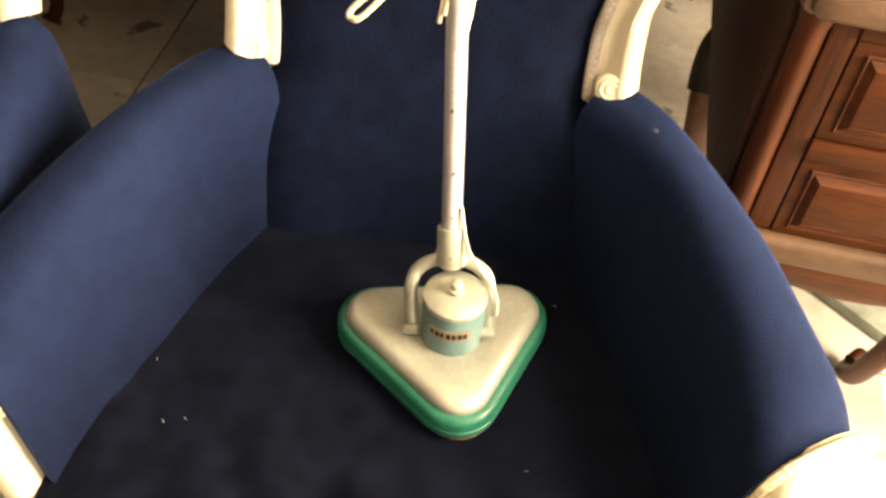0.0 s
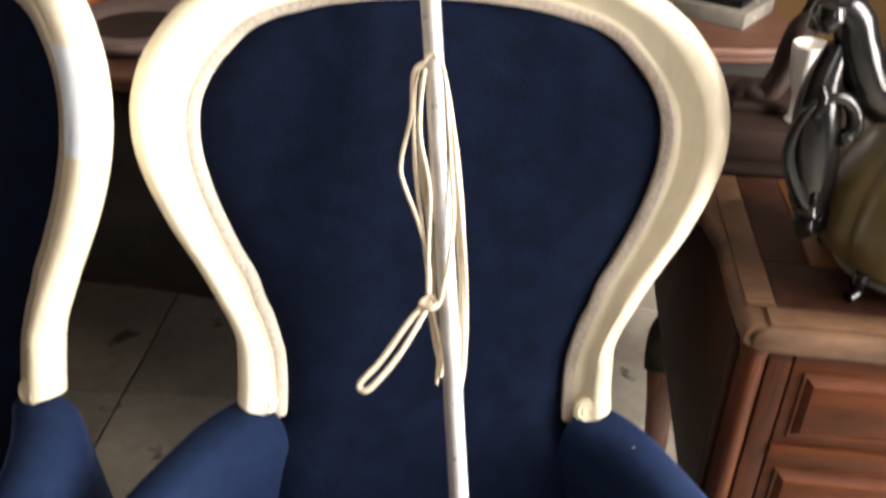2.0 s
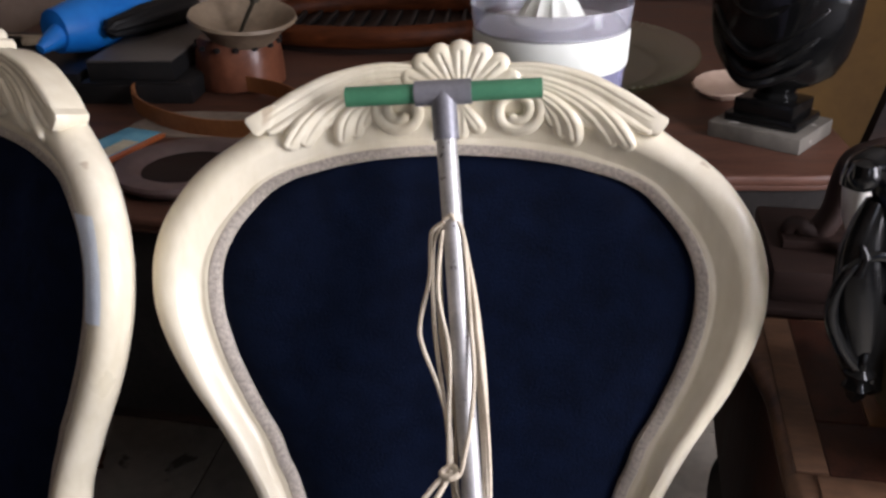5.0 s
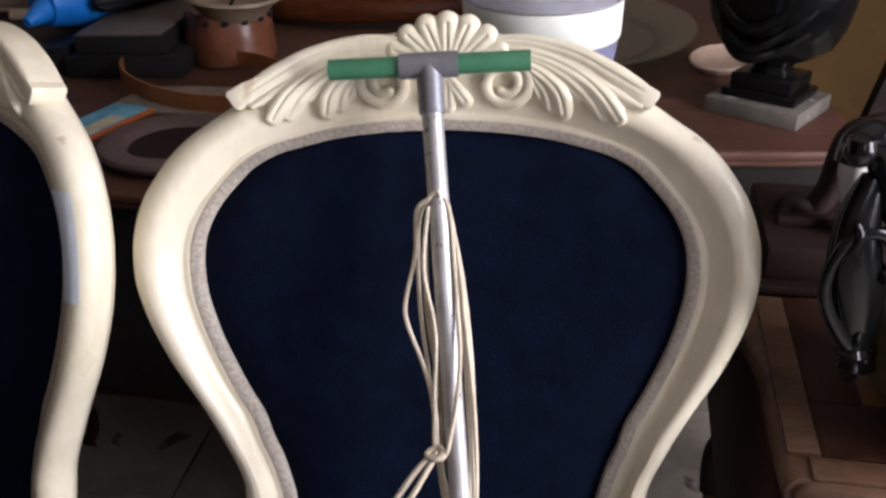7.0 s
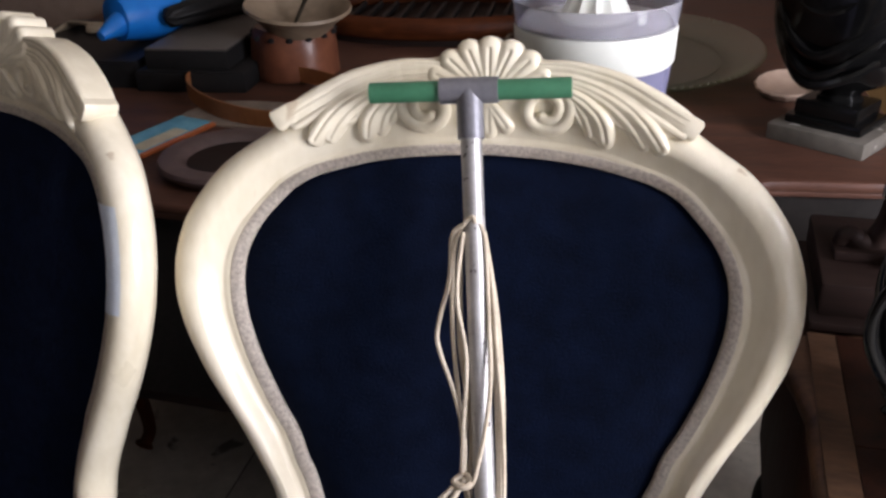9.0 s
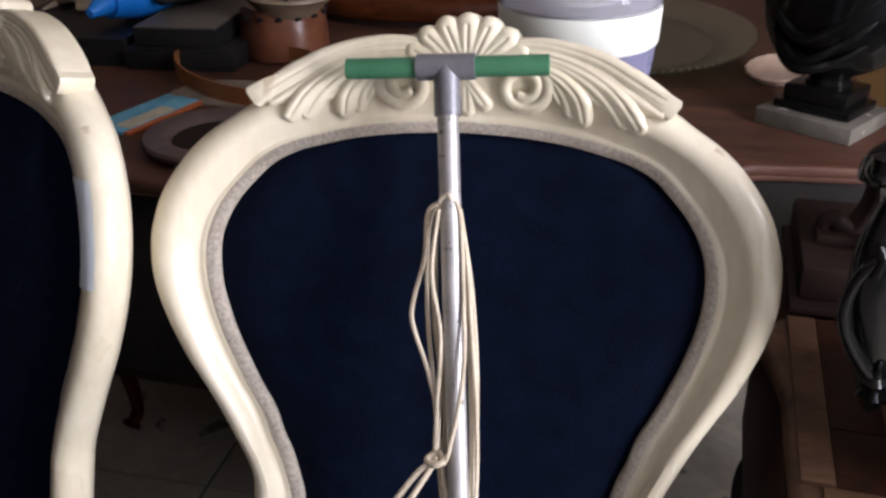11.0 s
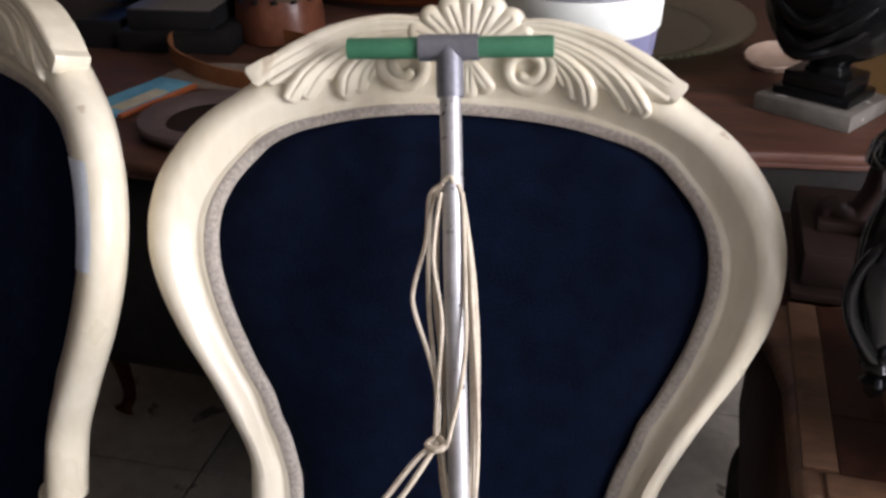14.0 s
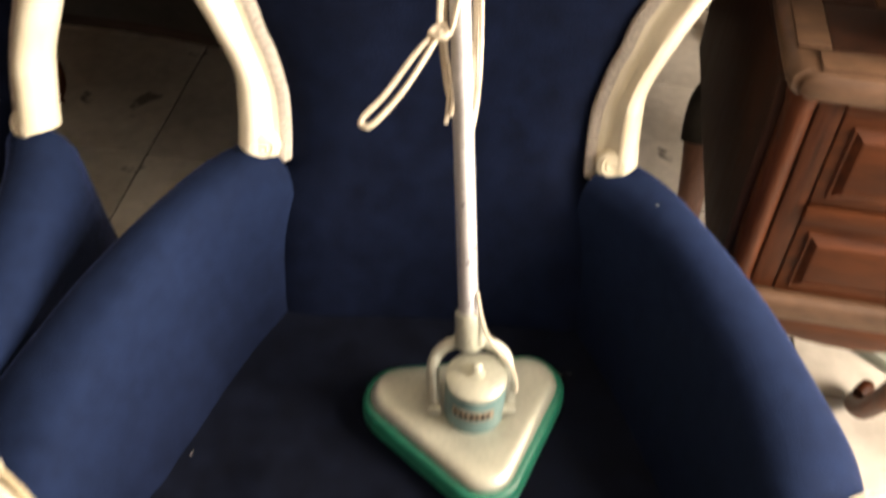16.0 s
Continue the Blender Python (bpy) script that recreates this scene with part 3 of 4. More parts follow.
def build_polisher():
    p = thing("floor_polisher", "old aluminium floor polisher with green rubber bumper leaning on the armchair", "floor polisher")
    part("felt_pad", moved(tri_body([(-.006, .461), (.001, .462), (.001, .467), (-.006, .468)]), pose(.002, -.006, 0)), FELT, p, "worn reddish brown felt pad")
    part("bumper", tri_body([(-.004, .4655), (.005, .4655), (.009, .468), (.009, .4745), (.0065, .4765), (.009, .4785), (.0085, .487), (.0065, .491), (.003, .493), (-.003, .494)]), RUBBER, p, "green rubber bumper")
    part("hood", tri_body([(-.002, .490), (-.001, .497), (-.004, .502), (-.010, .506), (-.018, .507), (-.034, .507)]), ALUMINIUM, p, "dull scratched aluminium hood")
    c = (.062, -.012, 0)
    motor = part("motor", lathe([(.033, .505), (.033, .561), (.0325, .563), (.02, .563), (0, .563)], 40, c), TEAL, p, "chipped pale teal motor drum")
    part("motor_cap", lathe([(.033, .563), (.0336, .565), (.0329, .568), (.026, .572), (.012, .575), (0, .575)], 40, c), ALUMINIUM, motor, "pitted silver cap")
    part("knob", lathe([(.0095, .572), (.0095, .579), (.0065, .580), (.006, .586), (.0035, .588), (0, .588)], 12, c), ALUMINIUM, motor, "silver oiler knob")

    def bent(a0, a1, r0, r1, z0, z1, n=8):
        return loft([[Vector((c[0] + r * math.cos(a), c[1] + r * math.sin(a), z)) for r, z in ((r0, z0), (r1, z0), (r1, z1), (r0, z1))] for a in (radians(a0 + (a1 - a0) * k / n) for k in range(n + 1))])

    plate = part("name_plate", bent(-134, -52, .0325, .0337, .532, .547), PLATE, motor, "small worn brass name plate", False)
    for k, wide in enumerate((5, 6, 4, 6, 5, 6, 5)):
        part("lettering", bent(-129 + 10.2 * k, -129 + 10.2 * k + wide + 2, .0335, .0341, .536, .543, 2), DARKWOOD, plate, "illegible stamped bar", False)
    # fork
    arch = [along(-0.023, -.040, -.004), along(0.006, -.041, -.004), along(0.038, -.041, -.004), along(0.059, -.037, -.009), along(0.073, -.026, -.009), along(0.080, -.012, -.009), along(0.082, 0, -.009), along(0.080, .012, -.009), along(0.073, .026, -.009), along(0.059, .037, -.009), along(0.038, .041, -.004), along(0.006, .041, -.004), along(-0.023, .040, -.004)]
    part("fork", tube(spline(arch, 5), .0072, 14, flat=.62, normal=(T1 - T0).normalized().cross(BAR)), ALUMINIUM, p, "cast aluminium fork")
    for s in (-1, 1):
        part("pivot", tube([along(-.020, s * .033), along(-.020, s * .044), along(-.020, s * .048)], lambda t: .0065 - .0015 * t, 12), ALUMINIUM, p)
    part("collar", tube([along(.084, 0, -.010), along(.089, 0, -.007), along(.098, 0, -.002), along(.128), along(.130)], lambda t: .0180 - .0110 * min(t, .3), 20), ALUMINIUM, p, "silver collar")
    part("pole", tube([along(.115), along(.4), along(.7), along(.965)], .0106, 24), STEEL, p, "pitted chromed steel pole")
    # handle
    up = T1
    part("tee", join(tube([along(.938), along(.942), along(.975), along(1.0)], .0132, 20), tube([up + BAR * x for x in (-.0290, -.0275, .0275, .0290)], .0130, 20)), TEE, p, "grey cast tee joint")
    for s in (-1, 1):
        part("grip", tube([up + BAR * (s * x) for x in (.0275, .0980, .1000, .1005)], lambda t: .0104 if t < .8 else .0082, 20), GRIP, p, "matt green rubber grip")
    # flex, wound round the pole and tied
    for pts in (
        [(.83, -.008, .010), (.815, -.022, .004), (.76, -.027, .0), (.70, -.040, .002), (.67, -.039, .004), (.61, -.025, .004), (.55, -.017, .006), (.50, -.022, .008)],
        [(.83, -.008, .006), (.80, -.021, .0), (.70, -.026, -.002), (.60, -.022, -.002), (.50, -.017, .0), (.43, -.009, .004), (.40, -.012, .006)],
        [(.83, -.004, -.008), (.79, -.015, -.006), (.68, -.018, -.008), (.58, -.012, -.008), (.50, -.015, -.006), (.43, -.013, .0), (.39, -.017, .004)],
        [(.82, -.010, .010), (.74, -.019, .008), (.66, -.012, .008), (.58, -.017, .008), (.51, -.021, .008)],
        [(.83, .009, .008), (.80, .015, .006), (.70, .016, .008), (.63, .016, .014), (.57, .007, .017), (.53, -.003, .017), (.505, -.009, .016), (.497, -.017, .012), (.50, -.024, .010)],
        [(.83, .009, .004), (.79, .017, .0), (.70, .021, -.002), (.60, .025, .0), (.50, .023, .0), (.43, .019, .0), (.39, .013, .0)],
        [(.83, .008, -.008), (.78, .015, -.006), (.68, .019, -.004), (.58, .020, -.004), (.50, .019, -.002), (.42, .012, .0), (.38, .010, -.006)],
        [(.83, .010, .002), (.76, .021, .004), (.66, .0255, .004), (.56, .0285, .002), (.48, .026, .0), (.42, .020, .0), (.38, .012, -.002)],
        [(.81, -.014, -.008), (.70, -.021, -.009), (.60, -.016, -.009), (.52, -.020, -.008), (.45, -.017, -.004), (.40, -.010, -.002)],
        [(.82, .012, -.006), (.72, .025, -.006), (.62, .029, -.007), (.52, .026, -.006), (.44, .022, -.004), (.39, .012, -.006)],
        [(.83, .004, .014), (.838, .0, .014), (.832, -.008, .011)],
    ):
        part("flex", tube(spline([along(a, b * (.72 if b > 0 else 1), e) for a, b, e in pts], 7), .0023, 8), CORD, p, "cream twisted flex")
    loop = [along(.505, -.021, .012), along(.485, -.040, .016), along(.435, -.072, .022), along(.405, -.096, .026), along(.396, -.095, .028), along(.400, -.084, .029), along(.440, -.054, .024), along(.495, -.024, .016), along(.508, -.018, .012)]
    part("flex_loop", tube(spline(loop, 7), .0031, 8), CORD, p, "stiff free loop of cream flex")
    part("flex_knot", tube(spline([along(.505, -.028, .012), along(.500, -.020, .018), along(.504, -.012, .016), along(.512, -.018, .008)], 6, True), .0035, 8, True), CORD, p)
    part("flex_tail", tube(spline([along(.16, .010, .008), along(.125, .014, .010), along(.098, .020, .010), along(.074, .032, .009), along(.056, .042, .006), along(.030, .049, .004), along(.008, .049, .002)], 6), .0019, 8), CORD, p, "frayed flex running into the motor")
    return p


build_polisher()


# ---- the chest of drawers beside the chair ----
def build_chest():
    c = thing("chest_of_drawers", "reddish mahogany chest with raised drawer panels and worn top", "chest of drawers", at=(.340, .141, 0), turn=-7)
    local = pose(.340, .141, 0, 0, 0, -7).inverted()
    plan = [p.to_2d() for p in spline([(.002, .030, 0), (.012, .010, 0), (.035, .001, 0), (.20, .0, 0), (.50, .0, 0), (.67, .001, 0), (.695, .012, 0), (.704, .035, 0), (.705, .20, 0), (.705, .362, 0), (.35, .365, 0), (.0, .362, 0), (.0, .20, 0)], 4, True)]
    part("top", slab(plan, [(.024, .832), (.010, .834), (.002, .839), (.0, .846), (.001, .852), (.006, .858), (.014, .862), (.05, .863)]), CABTOP, c, "worn brown top with moulded edge")
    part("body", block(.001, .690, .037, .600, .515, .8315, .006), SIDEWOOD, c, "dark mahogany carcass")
    for x in (.026, .680):
        part("corner_column", lathe([(.017, .557), (.0175, .562), (.0155, .570), (.0148, .585), (.0148, .810), (.0155, .816), (.0175, .822), (.017, .8315)], 20, (x, .030, 0)), MAHOGANY_UP, c, "rounded mahogany column")
        part("corner_strip", block(x + (.0150 if x < .3 else -.0410), x + (.0410 if x < .3 else -.0150), .020, .046, .558, .831, .002), MAHOGANY_UP, c)
    for z0, z1 in ((.694, .812), (.556, .666)):
        d = part("drawer", block(.068, .636, .018, .08, z0, z1, .003), MAHOGANY, c, "mahogany drawer with raised moulding")
        x0, x1, y0 = .081, .623, .018
        # mitred bevel that rises to the raised field
        ring = []
        for u, v, du, dv in ((x0, z0 + .012, 1, 1), (x1, z0 + .012, -1, 1), (x1, z1 - .012, -1, -1), (x0, z1 - .012, 1, -1)):
            ring.append([Vector((u + du * a, y0 - h, v + dv * a)) for a, h in ((0, -.003), (0, .0020), (.0015, .0032), (.003, .0030), (.0040, .0018), (.0125, .0078), (.0145, .0080), (.0145, -.003))])
        part("moulding", loft(ring, True), MAHOGANY, d, "worn bevelled moulding", False)
        part("field", block(x0 + .0148, x1 - .0148, y0 - .0072, y0 + .002, z0 + .0268, z1 - .0268, .0015), MAHOGANY, d, "figured mahogany panel")
        for x in (.26, .45):
            zc = (z0 + z1) / 2 - .008
            plate = part("back_plate", slab([p.to_2d() for p in spline([(x + a, b, 0) for a, b in ((-.032, .0), (-.020, .010), (-.008, .008), (0, .016), (.008, .008), (.020, .010), (.032, .0), (.020, -.010), (0, -.013), (-.020, -.010))], 3, True)], [(0, 0), (0, .002), (.002, .003)]), BRASS_DARK, d, "dark pierced brass plate")
            plate.data.transform(Matrix.Translation((0, y0 - .0072, zc)) @ Matrix.Rotation(radians(90), 4, "X"))
            part("handle", tube(spline([(x - .024, y0 - .010, zc), (x - .026, y0 - .016, zc - .012), (x - .018, y0 - .018, zc - .034), (x, y0 - .019, zc - .042), (x + .018, y0 - .018, zc - .034), (x + .026, y0 - .016, zc - .012), (x + .024, y0 - .010, zc)], 5), .0032, 8), BRASS_DARK, d, "dark brass drop handle")
    part("rail", block(.067, .637, .014, .04, .667, .693, .004), MAHOGANY, c)
    part("rail", block(.067, .637, .016, .04, .813, .831, .003), MAHOGANY, c)
    part("base_moulding", block(.008, .700, .004, .06, .517, .5555, .012, 3), CABTOP, c, "pale worn base moulding")
    ap = []
    for k in range(25):
        x = .024 + .65 * k / 24
        zb = .476 + .010 * math.cos(4 * math.pi * k / 24)
        ap.append([Vector((x, .022, zb)), Vector((x, .015, zb + .015)), Vector((x, .017, .5148)), Vector((x, .045, .5148)), Vector((x, .045, zb))])
    part("apron", loft(ap), MAHOGANY, c, "shaped mahogany apron")
    # sabre front legs that sweep back to a scrolled toe, cabriole rear legs
    sweep = [(.636, .158, .475), (.641, .163, .43), (.648, .175, .37), (.66, .21, .28), (.70, .29, .14), (.735, .365, .05), (.752, .395, .024), (.772, .412, .030), (.768, .405, .052), (.752, .392, .048)]
    for shift in (0, .28):
        pts = [local @ Vector((x + shift, y - .12 * shift, z)) for x, y, z in sweep]
        part("leg", tube(spline(pts, 7), lambda t: .020 - .007 * min(1, 1.3 * t), 14), MAHOGANY_UP, c, "mahogany sabre leg with scrolled toe")
    knee = [(.450, .620, .530), (.436, .652, .465), (.434, .658, .405), (.432, .620, .33), (.432, .596, .22), (.432, .605, .10), (.424, .615, .02)]
    for shift in (0, .58):
        pts = spline([local @ Vector((x + shift, y - .12 * shift, z)) for x, y, z in knee], 7)
        leg = part("leg", tube(pts, lambda t: .036 - .018 * min(1, 1.3 * t) + (.006 if t > .94 else 0), 16), LEGWOOD, c, "pinkish brown cabriole rear leg")
        part("knee_carving", tube(pts[:17], lambda t: .0385 - .006 * t, 16), BLACK, leg, "near-black carved knee")
    # panelled top: border strips and boards
    part("top_border", block(.010, .043, .050, .357, .8615, .8665, .002), CABTOP, c, "pale worn border of the top")
    part("top_border", block(.030, .690, .012, .046, .8615, .8662, .002), CABTOP, c, "pale worn border of the top")
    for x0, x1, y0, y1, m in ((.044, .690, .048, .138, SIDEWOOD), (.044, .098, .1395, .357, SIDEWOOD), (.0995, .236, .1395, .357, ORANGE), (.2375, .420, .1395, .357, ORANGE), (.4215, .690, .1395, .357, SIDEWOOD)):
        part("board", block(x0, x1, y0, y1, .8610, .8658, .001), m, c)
    # stepped ledge at the rear, with a scrolled bracket
    part("ledge", block(.012, .690, .367, .605, .863, .875, .004), DARKWOOD, c, "dark stepped ledge at the rear")
    part("ledge", block(.022, .682, .385, .600, .8752, .922, .006), DARKWOOD, c, "dark stepped ledge at the rear")
    scroll = [(.446, .935), (.450, .946), (.459, .948), (.468, .940), (.488, .937), (.505, .968), (.511, 1.01), (.52, 1.04), (.545, 1.052), (.58, 1.06)]
    part("bracket", tube(spline([local @ Vector((x, .61, z)) for x, z in scroll], 6), lambda t: .010 + .008 * min(1, 2 * t), 14), DARKWOOD, c, "dark scrolled bracket")
    part("bracket_foot", block(.040, .175, .450, .500, .922, .936, .004), DARKWOOD, c)
    return c


build_chest()

# ---- the sideboard behind the chairs ----

def build_sideboard():
    c = thing("sideboard", "long dark brown wooden sideboard with bowed front and cabriole legs", "sideboard")
    half = [(-1.35, 1.0), (-1.20, .85), (-.85, .74), (-.50, .69), (-.20, .61), (.05, .57), (.20, .63), (.30, .78), (.38, .868), (.58, .88), (.645, .915), (.67, 1.0), (.67, 1.6), (.67, 2.3), (.60, 2.35), (-.4, 2.35), (-1.30, 2.35), (-1.35, 2.3), (-1.36, 1.6)]
    plan = [p.to_2d() for p in spline([(x, y, 0) for x, y in half], 5, True)]
    part("top", slab(plan, [(.03, .882), (.010, .884), (.006, .889), (.010, .892), (.002, .895), (.0, .900), (.002, .905), (.008, .909), (.016, .910), (.06, .910)]), TOPWOOD, c, "dark brown polished top with moulded edge")
    part("body", slab(plan, [(.10, .508), (.055, .512), (.05, .53), (.05, .878), (.06, .883)]), BLACK, c, "near-black bowed carcass")
    part("bottom_rail", slab(plan, [(.06, .496), (.045, .500), (.042, .510), (.052, .518)]), DARKWOOD, c)
    for x, y in ((-.96, 1.18), (.58, 1.62), (-1.22, 1.95), (-.75, 2.15), (.50, 2.15)):
        leg = spline([(x, y, .525), (x - .018, y - .035, .37), (x, y - .012, .19), (x + .005, y, .06), (x - .01, y - .02, .014)], 6)
        part("leg", tube(leg, lambda t: .036 - .02 * math.sin(min(1.2 * t, 1) * 1.57) + (.008 if t > .92 else 0), 12), MAHOGANY_UP, c, "reddish brown cabriole leg")
    return c


build_sideboard()


# ---- things on the chest ----
PORCELAIN = surface("white_porcelain", (0.48, 0.46, 0.42), (0.64, 0.62, 0.58), 8, 0.25, coat=0.3)


def build_jug():
    j = thing("ornamental_jug", "glossy black and olive-brown ribbed jug with curled handle", "jug")
    j.matrix_world = pose(.557, .25, .8665, 0, 0, 9) @ Matrix.Diagonal((.8, .8, .79, 1))
    body = lathe([(.050, .022), (.098, .028), (.136, .058), (.152, .105), (.148, .150), (.128, .200), (.098, .242), (.084, .256)], 90, (0, 0, 0),
                 lambda a, k: 1 - .05 * abs(math.cos(5.5 * a)) ** 26)
    part("body", body, JUGBODY, j, "olive-brown glazed gourd body with dark grooves")
    part("neck", lathe([(.080, .246), (.104, .254), (.112, .275), (.106, .310), (.080, .345), (.062, .352)], 48), BRONZE, j, "glossy black shoulder and neck")
    part("lid", lathe([(.060, .350), (.094, .358), (.100, .366), (.092, .398), (.054, .425), (.018, .440), (.014, .452), (.018, .462), (.0, .470)], 48), BRONZE, j, "black domed lid")
    handle = [(-.172, -.01, .118), (-.196, -.01, .140), (-.220, -.01, .172), (-.236, -.01, .208), (-.238, -.01, .244), (-.226, -.01, .274), (-.203, -.01, .291), (-.178, -.01, .288), (-.160, -.01, .268), (-.156, -.01, .244), (-.168, -.01, .232)]
    hd = part("handle", tube(spline(handle, 8), lambda t: .0125 - .0050 * math.sin(math.pi * min(1, t * 1.1)), 14, flat=0.9, normal=(0, 1, 0)), BRONZE, j, "black curled handle")
    part("curl_tip", lathe([(.002, -.012), (.010, -.008), (.013, 0), (.010, .008), (.002, .012)], 14, (-.164, -.01, .234)), BRONZE, hd)
    part("leaf", lathe([(.003, -.040), (.012, -.030), (.013, -.022), (.020, -.014), (.015, -.004), (.020, .006), (.013, .014), (.015, .022), (.008, .036)], 30, (-.186, -.01, .122), lambda a, k: 1 - .14 * abs(math.cos(2.5 * a)) ** 2), BRONZE, hd, "black cast leaf knob")
    part("thumb_rest", tube(spline([(-.216, -.012, .270), (-.212, -.014, .292), (-.218, -.014, .308)], 5), lambda t: .010 - .007 * t, 10), BRONZE, hd)
    swan = [(-.232, .004, .376), (-.226, .004, .396), (-.208, .004, .402), (-.188, .004, .386), (-.170, .004, .348), (-.145, .004, .306), (-.108, .004, .275)]
    part("spout", tube(spline(swan, 7), lambda t: .016 + .020 * t * (1 - .2 * t), 16), BRONZE, j, "glossy black swan-necked spout")
    part("spout_stem", tube(spline([(-.196, .006, .356), (-.205, .006, .30), (-.198, .006, .24), (-.185, .006, .18), (-.176, .006, .13), (-.150, .006, .09)], 7), lambda t: .016 + .018 * math.sin(math.pi * t), 16, flat=.7, normal=(0, 1, 0)), BRONZE, j, "glossy black leaf-shaped stem")
    part("spout_knob", lathe([(.003, -.020), (.013, -.015), (.019, 0), (.014, .014), (.004, .019)], 20, (-.230, -.010, .396)), BRONZE, j)
    for a in (0.5, 2.2, 3.55, 5.4):
        x, y = .100 * math.cos(a), .100 * math.sin(a)
        part("foot", tube(spline([(x * .8, y * .8, .055), (x * 1.15, y * 1.15, .030), (x * 1.1, y * 1.1, .012), (x * 1.3, y * 1.3, .006)], 4), lambda t: .013 - .005 * t, 10), BRONZE, j)
    part("foot_rim", lathe([(.09, .020), (.104, .022), (.107, .028), (.095, .034)], 96, (0, 0, 0), lambda a, k: 1 + .012 * math.sin(48 * a)), STEEL, j, "bright beaded rim")


build_jug()

cup = part("porcelain_cup", lathe([(.013, 0), (.015, .003), (.010, .010), (.011, .038), (.019, .062), (.023, .088), (.025, .112), (.0235, .113), (.021, .088), (.008, .048), (0, .044)], 72, (0, 0, 0), lambda a, k: 1 + .06 * abs(math.sin(4 * a)) * (k > .3)), PORCELAIN)
cup.matrix_world = pose(.516, .555, .9221)
tagged(cup, "white fluted porcelain cup on the chest's ledge", "cup")

# ---- things on the sideboard ----
TOP = .910
LEATHER = surface("tan_leather", (0.20, 0.070, 0.022), (0.38, 0.16, 0.058), 10, 0.45, bump=0.15, grain=90)
OXBLOOD = surface("oxblood_leather", (0.070, 0.021, 0.010), (0.20, 0.074, 0.038), 14, 0.36, bump=0.15, grain=70)
HIDE = surface("pale_hide", (0.15, 0.11, 0.07), (0.28, 0.215, 0.145), 12, 0.55, bump=0.1, grain=80)
SUEDE = surface("grey_tan_suede", (0.16, 0.125, 0.10), (0.34, 0.28, 0.23), 9, 0.8, bump=0.2, grain=80)
MAUVE = surface("mauve_wood", (0.065, 0.042, 0.040), (0.15, 0.105, 0.098), 8, 0.45, bump=0.08, grain=50)
INK = surface("black_card", (0.006, 0.006, 0.0065), (0.018, 0.0175, 0.0175), 6, 0.5, bump=0.05, grain=60, spec=0.25)
GREYLID = surface("grey_lid", (0.07, 0.062, 0.056), (0.13, 0.118, 0.105), 5, 0.5, bump=0.04, grain=60)
BLUEPLASTIC = surface("blue_plastic", (0.008, 0.15, 0.60), (0.025, 0.27, 0.80), 9, 0.35, bump=0.03, grain=60)
SKYCARD = surface("sky_blue_print", (0.06, 0.30, 0.50), (0.20, 0.52, 0.68), 40, 0.5, grain=120)
CREAMCARD = surface("cream_print", (0.45, 0.40, 0.28), (0.66, 0.60, 0.45), 30, 0.5, grain=120)
ORANGECARD = surface("orange_print", (0.45, 0.10, 0.03), (0.62, 0.20, 0.06), 30, 0.5, grain=120)
WHITEPLASTIC = surface("white_plastic", (0.68, 0.70, 0.63), (0.80, 0.82, 0.75), 6, 0.35, bump=0.02, grain=60)
LAVENDER = clear("lavender_clear_plastic", (0.44, 0.44, 0.64), 0.12, 1.3)
LAVENDER.node_tree.nodes["Principled BSDF"].inputs["Transmission Weight"].default_value = 0.62
RIMCLEAR = clear("clear_plastic", (0.80, 0.80, 0.88), 0.08, 1.3)
RIMCLEAR.node_tree.nodes["Principled BSDF"].inputs["Transmission Weight"].default_value = 0.82
GLASS = thin_glass("greenish_glass", (0.86, 0.94, 0.86))
BONE = surface("bone_ceramic", (0.36, 0.25, 0.18), (0.54, 0.41, 0.32), 16, 0.4, bump=0.1, grain=70)
CELADON = surface("pale_celadon", (0.50, 0.50, 0.41), (0.66, 0.66, 0.56), 8, 0.4, bump=0.04, grain=50)
TAPE = surface("masking_tape", (0.62, 0.66, 0.72), (0.76, 0.80, 0.85), 15, 0.6, bump=0.1, grain=120)


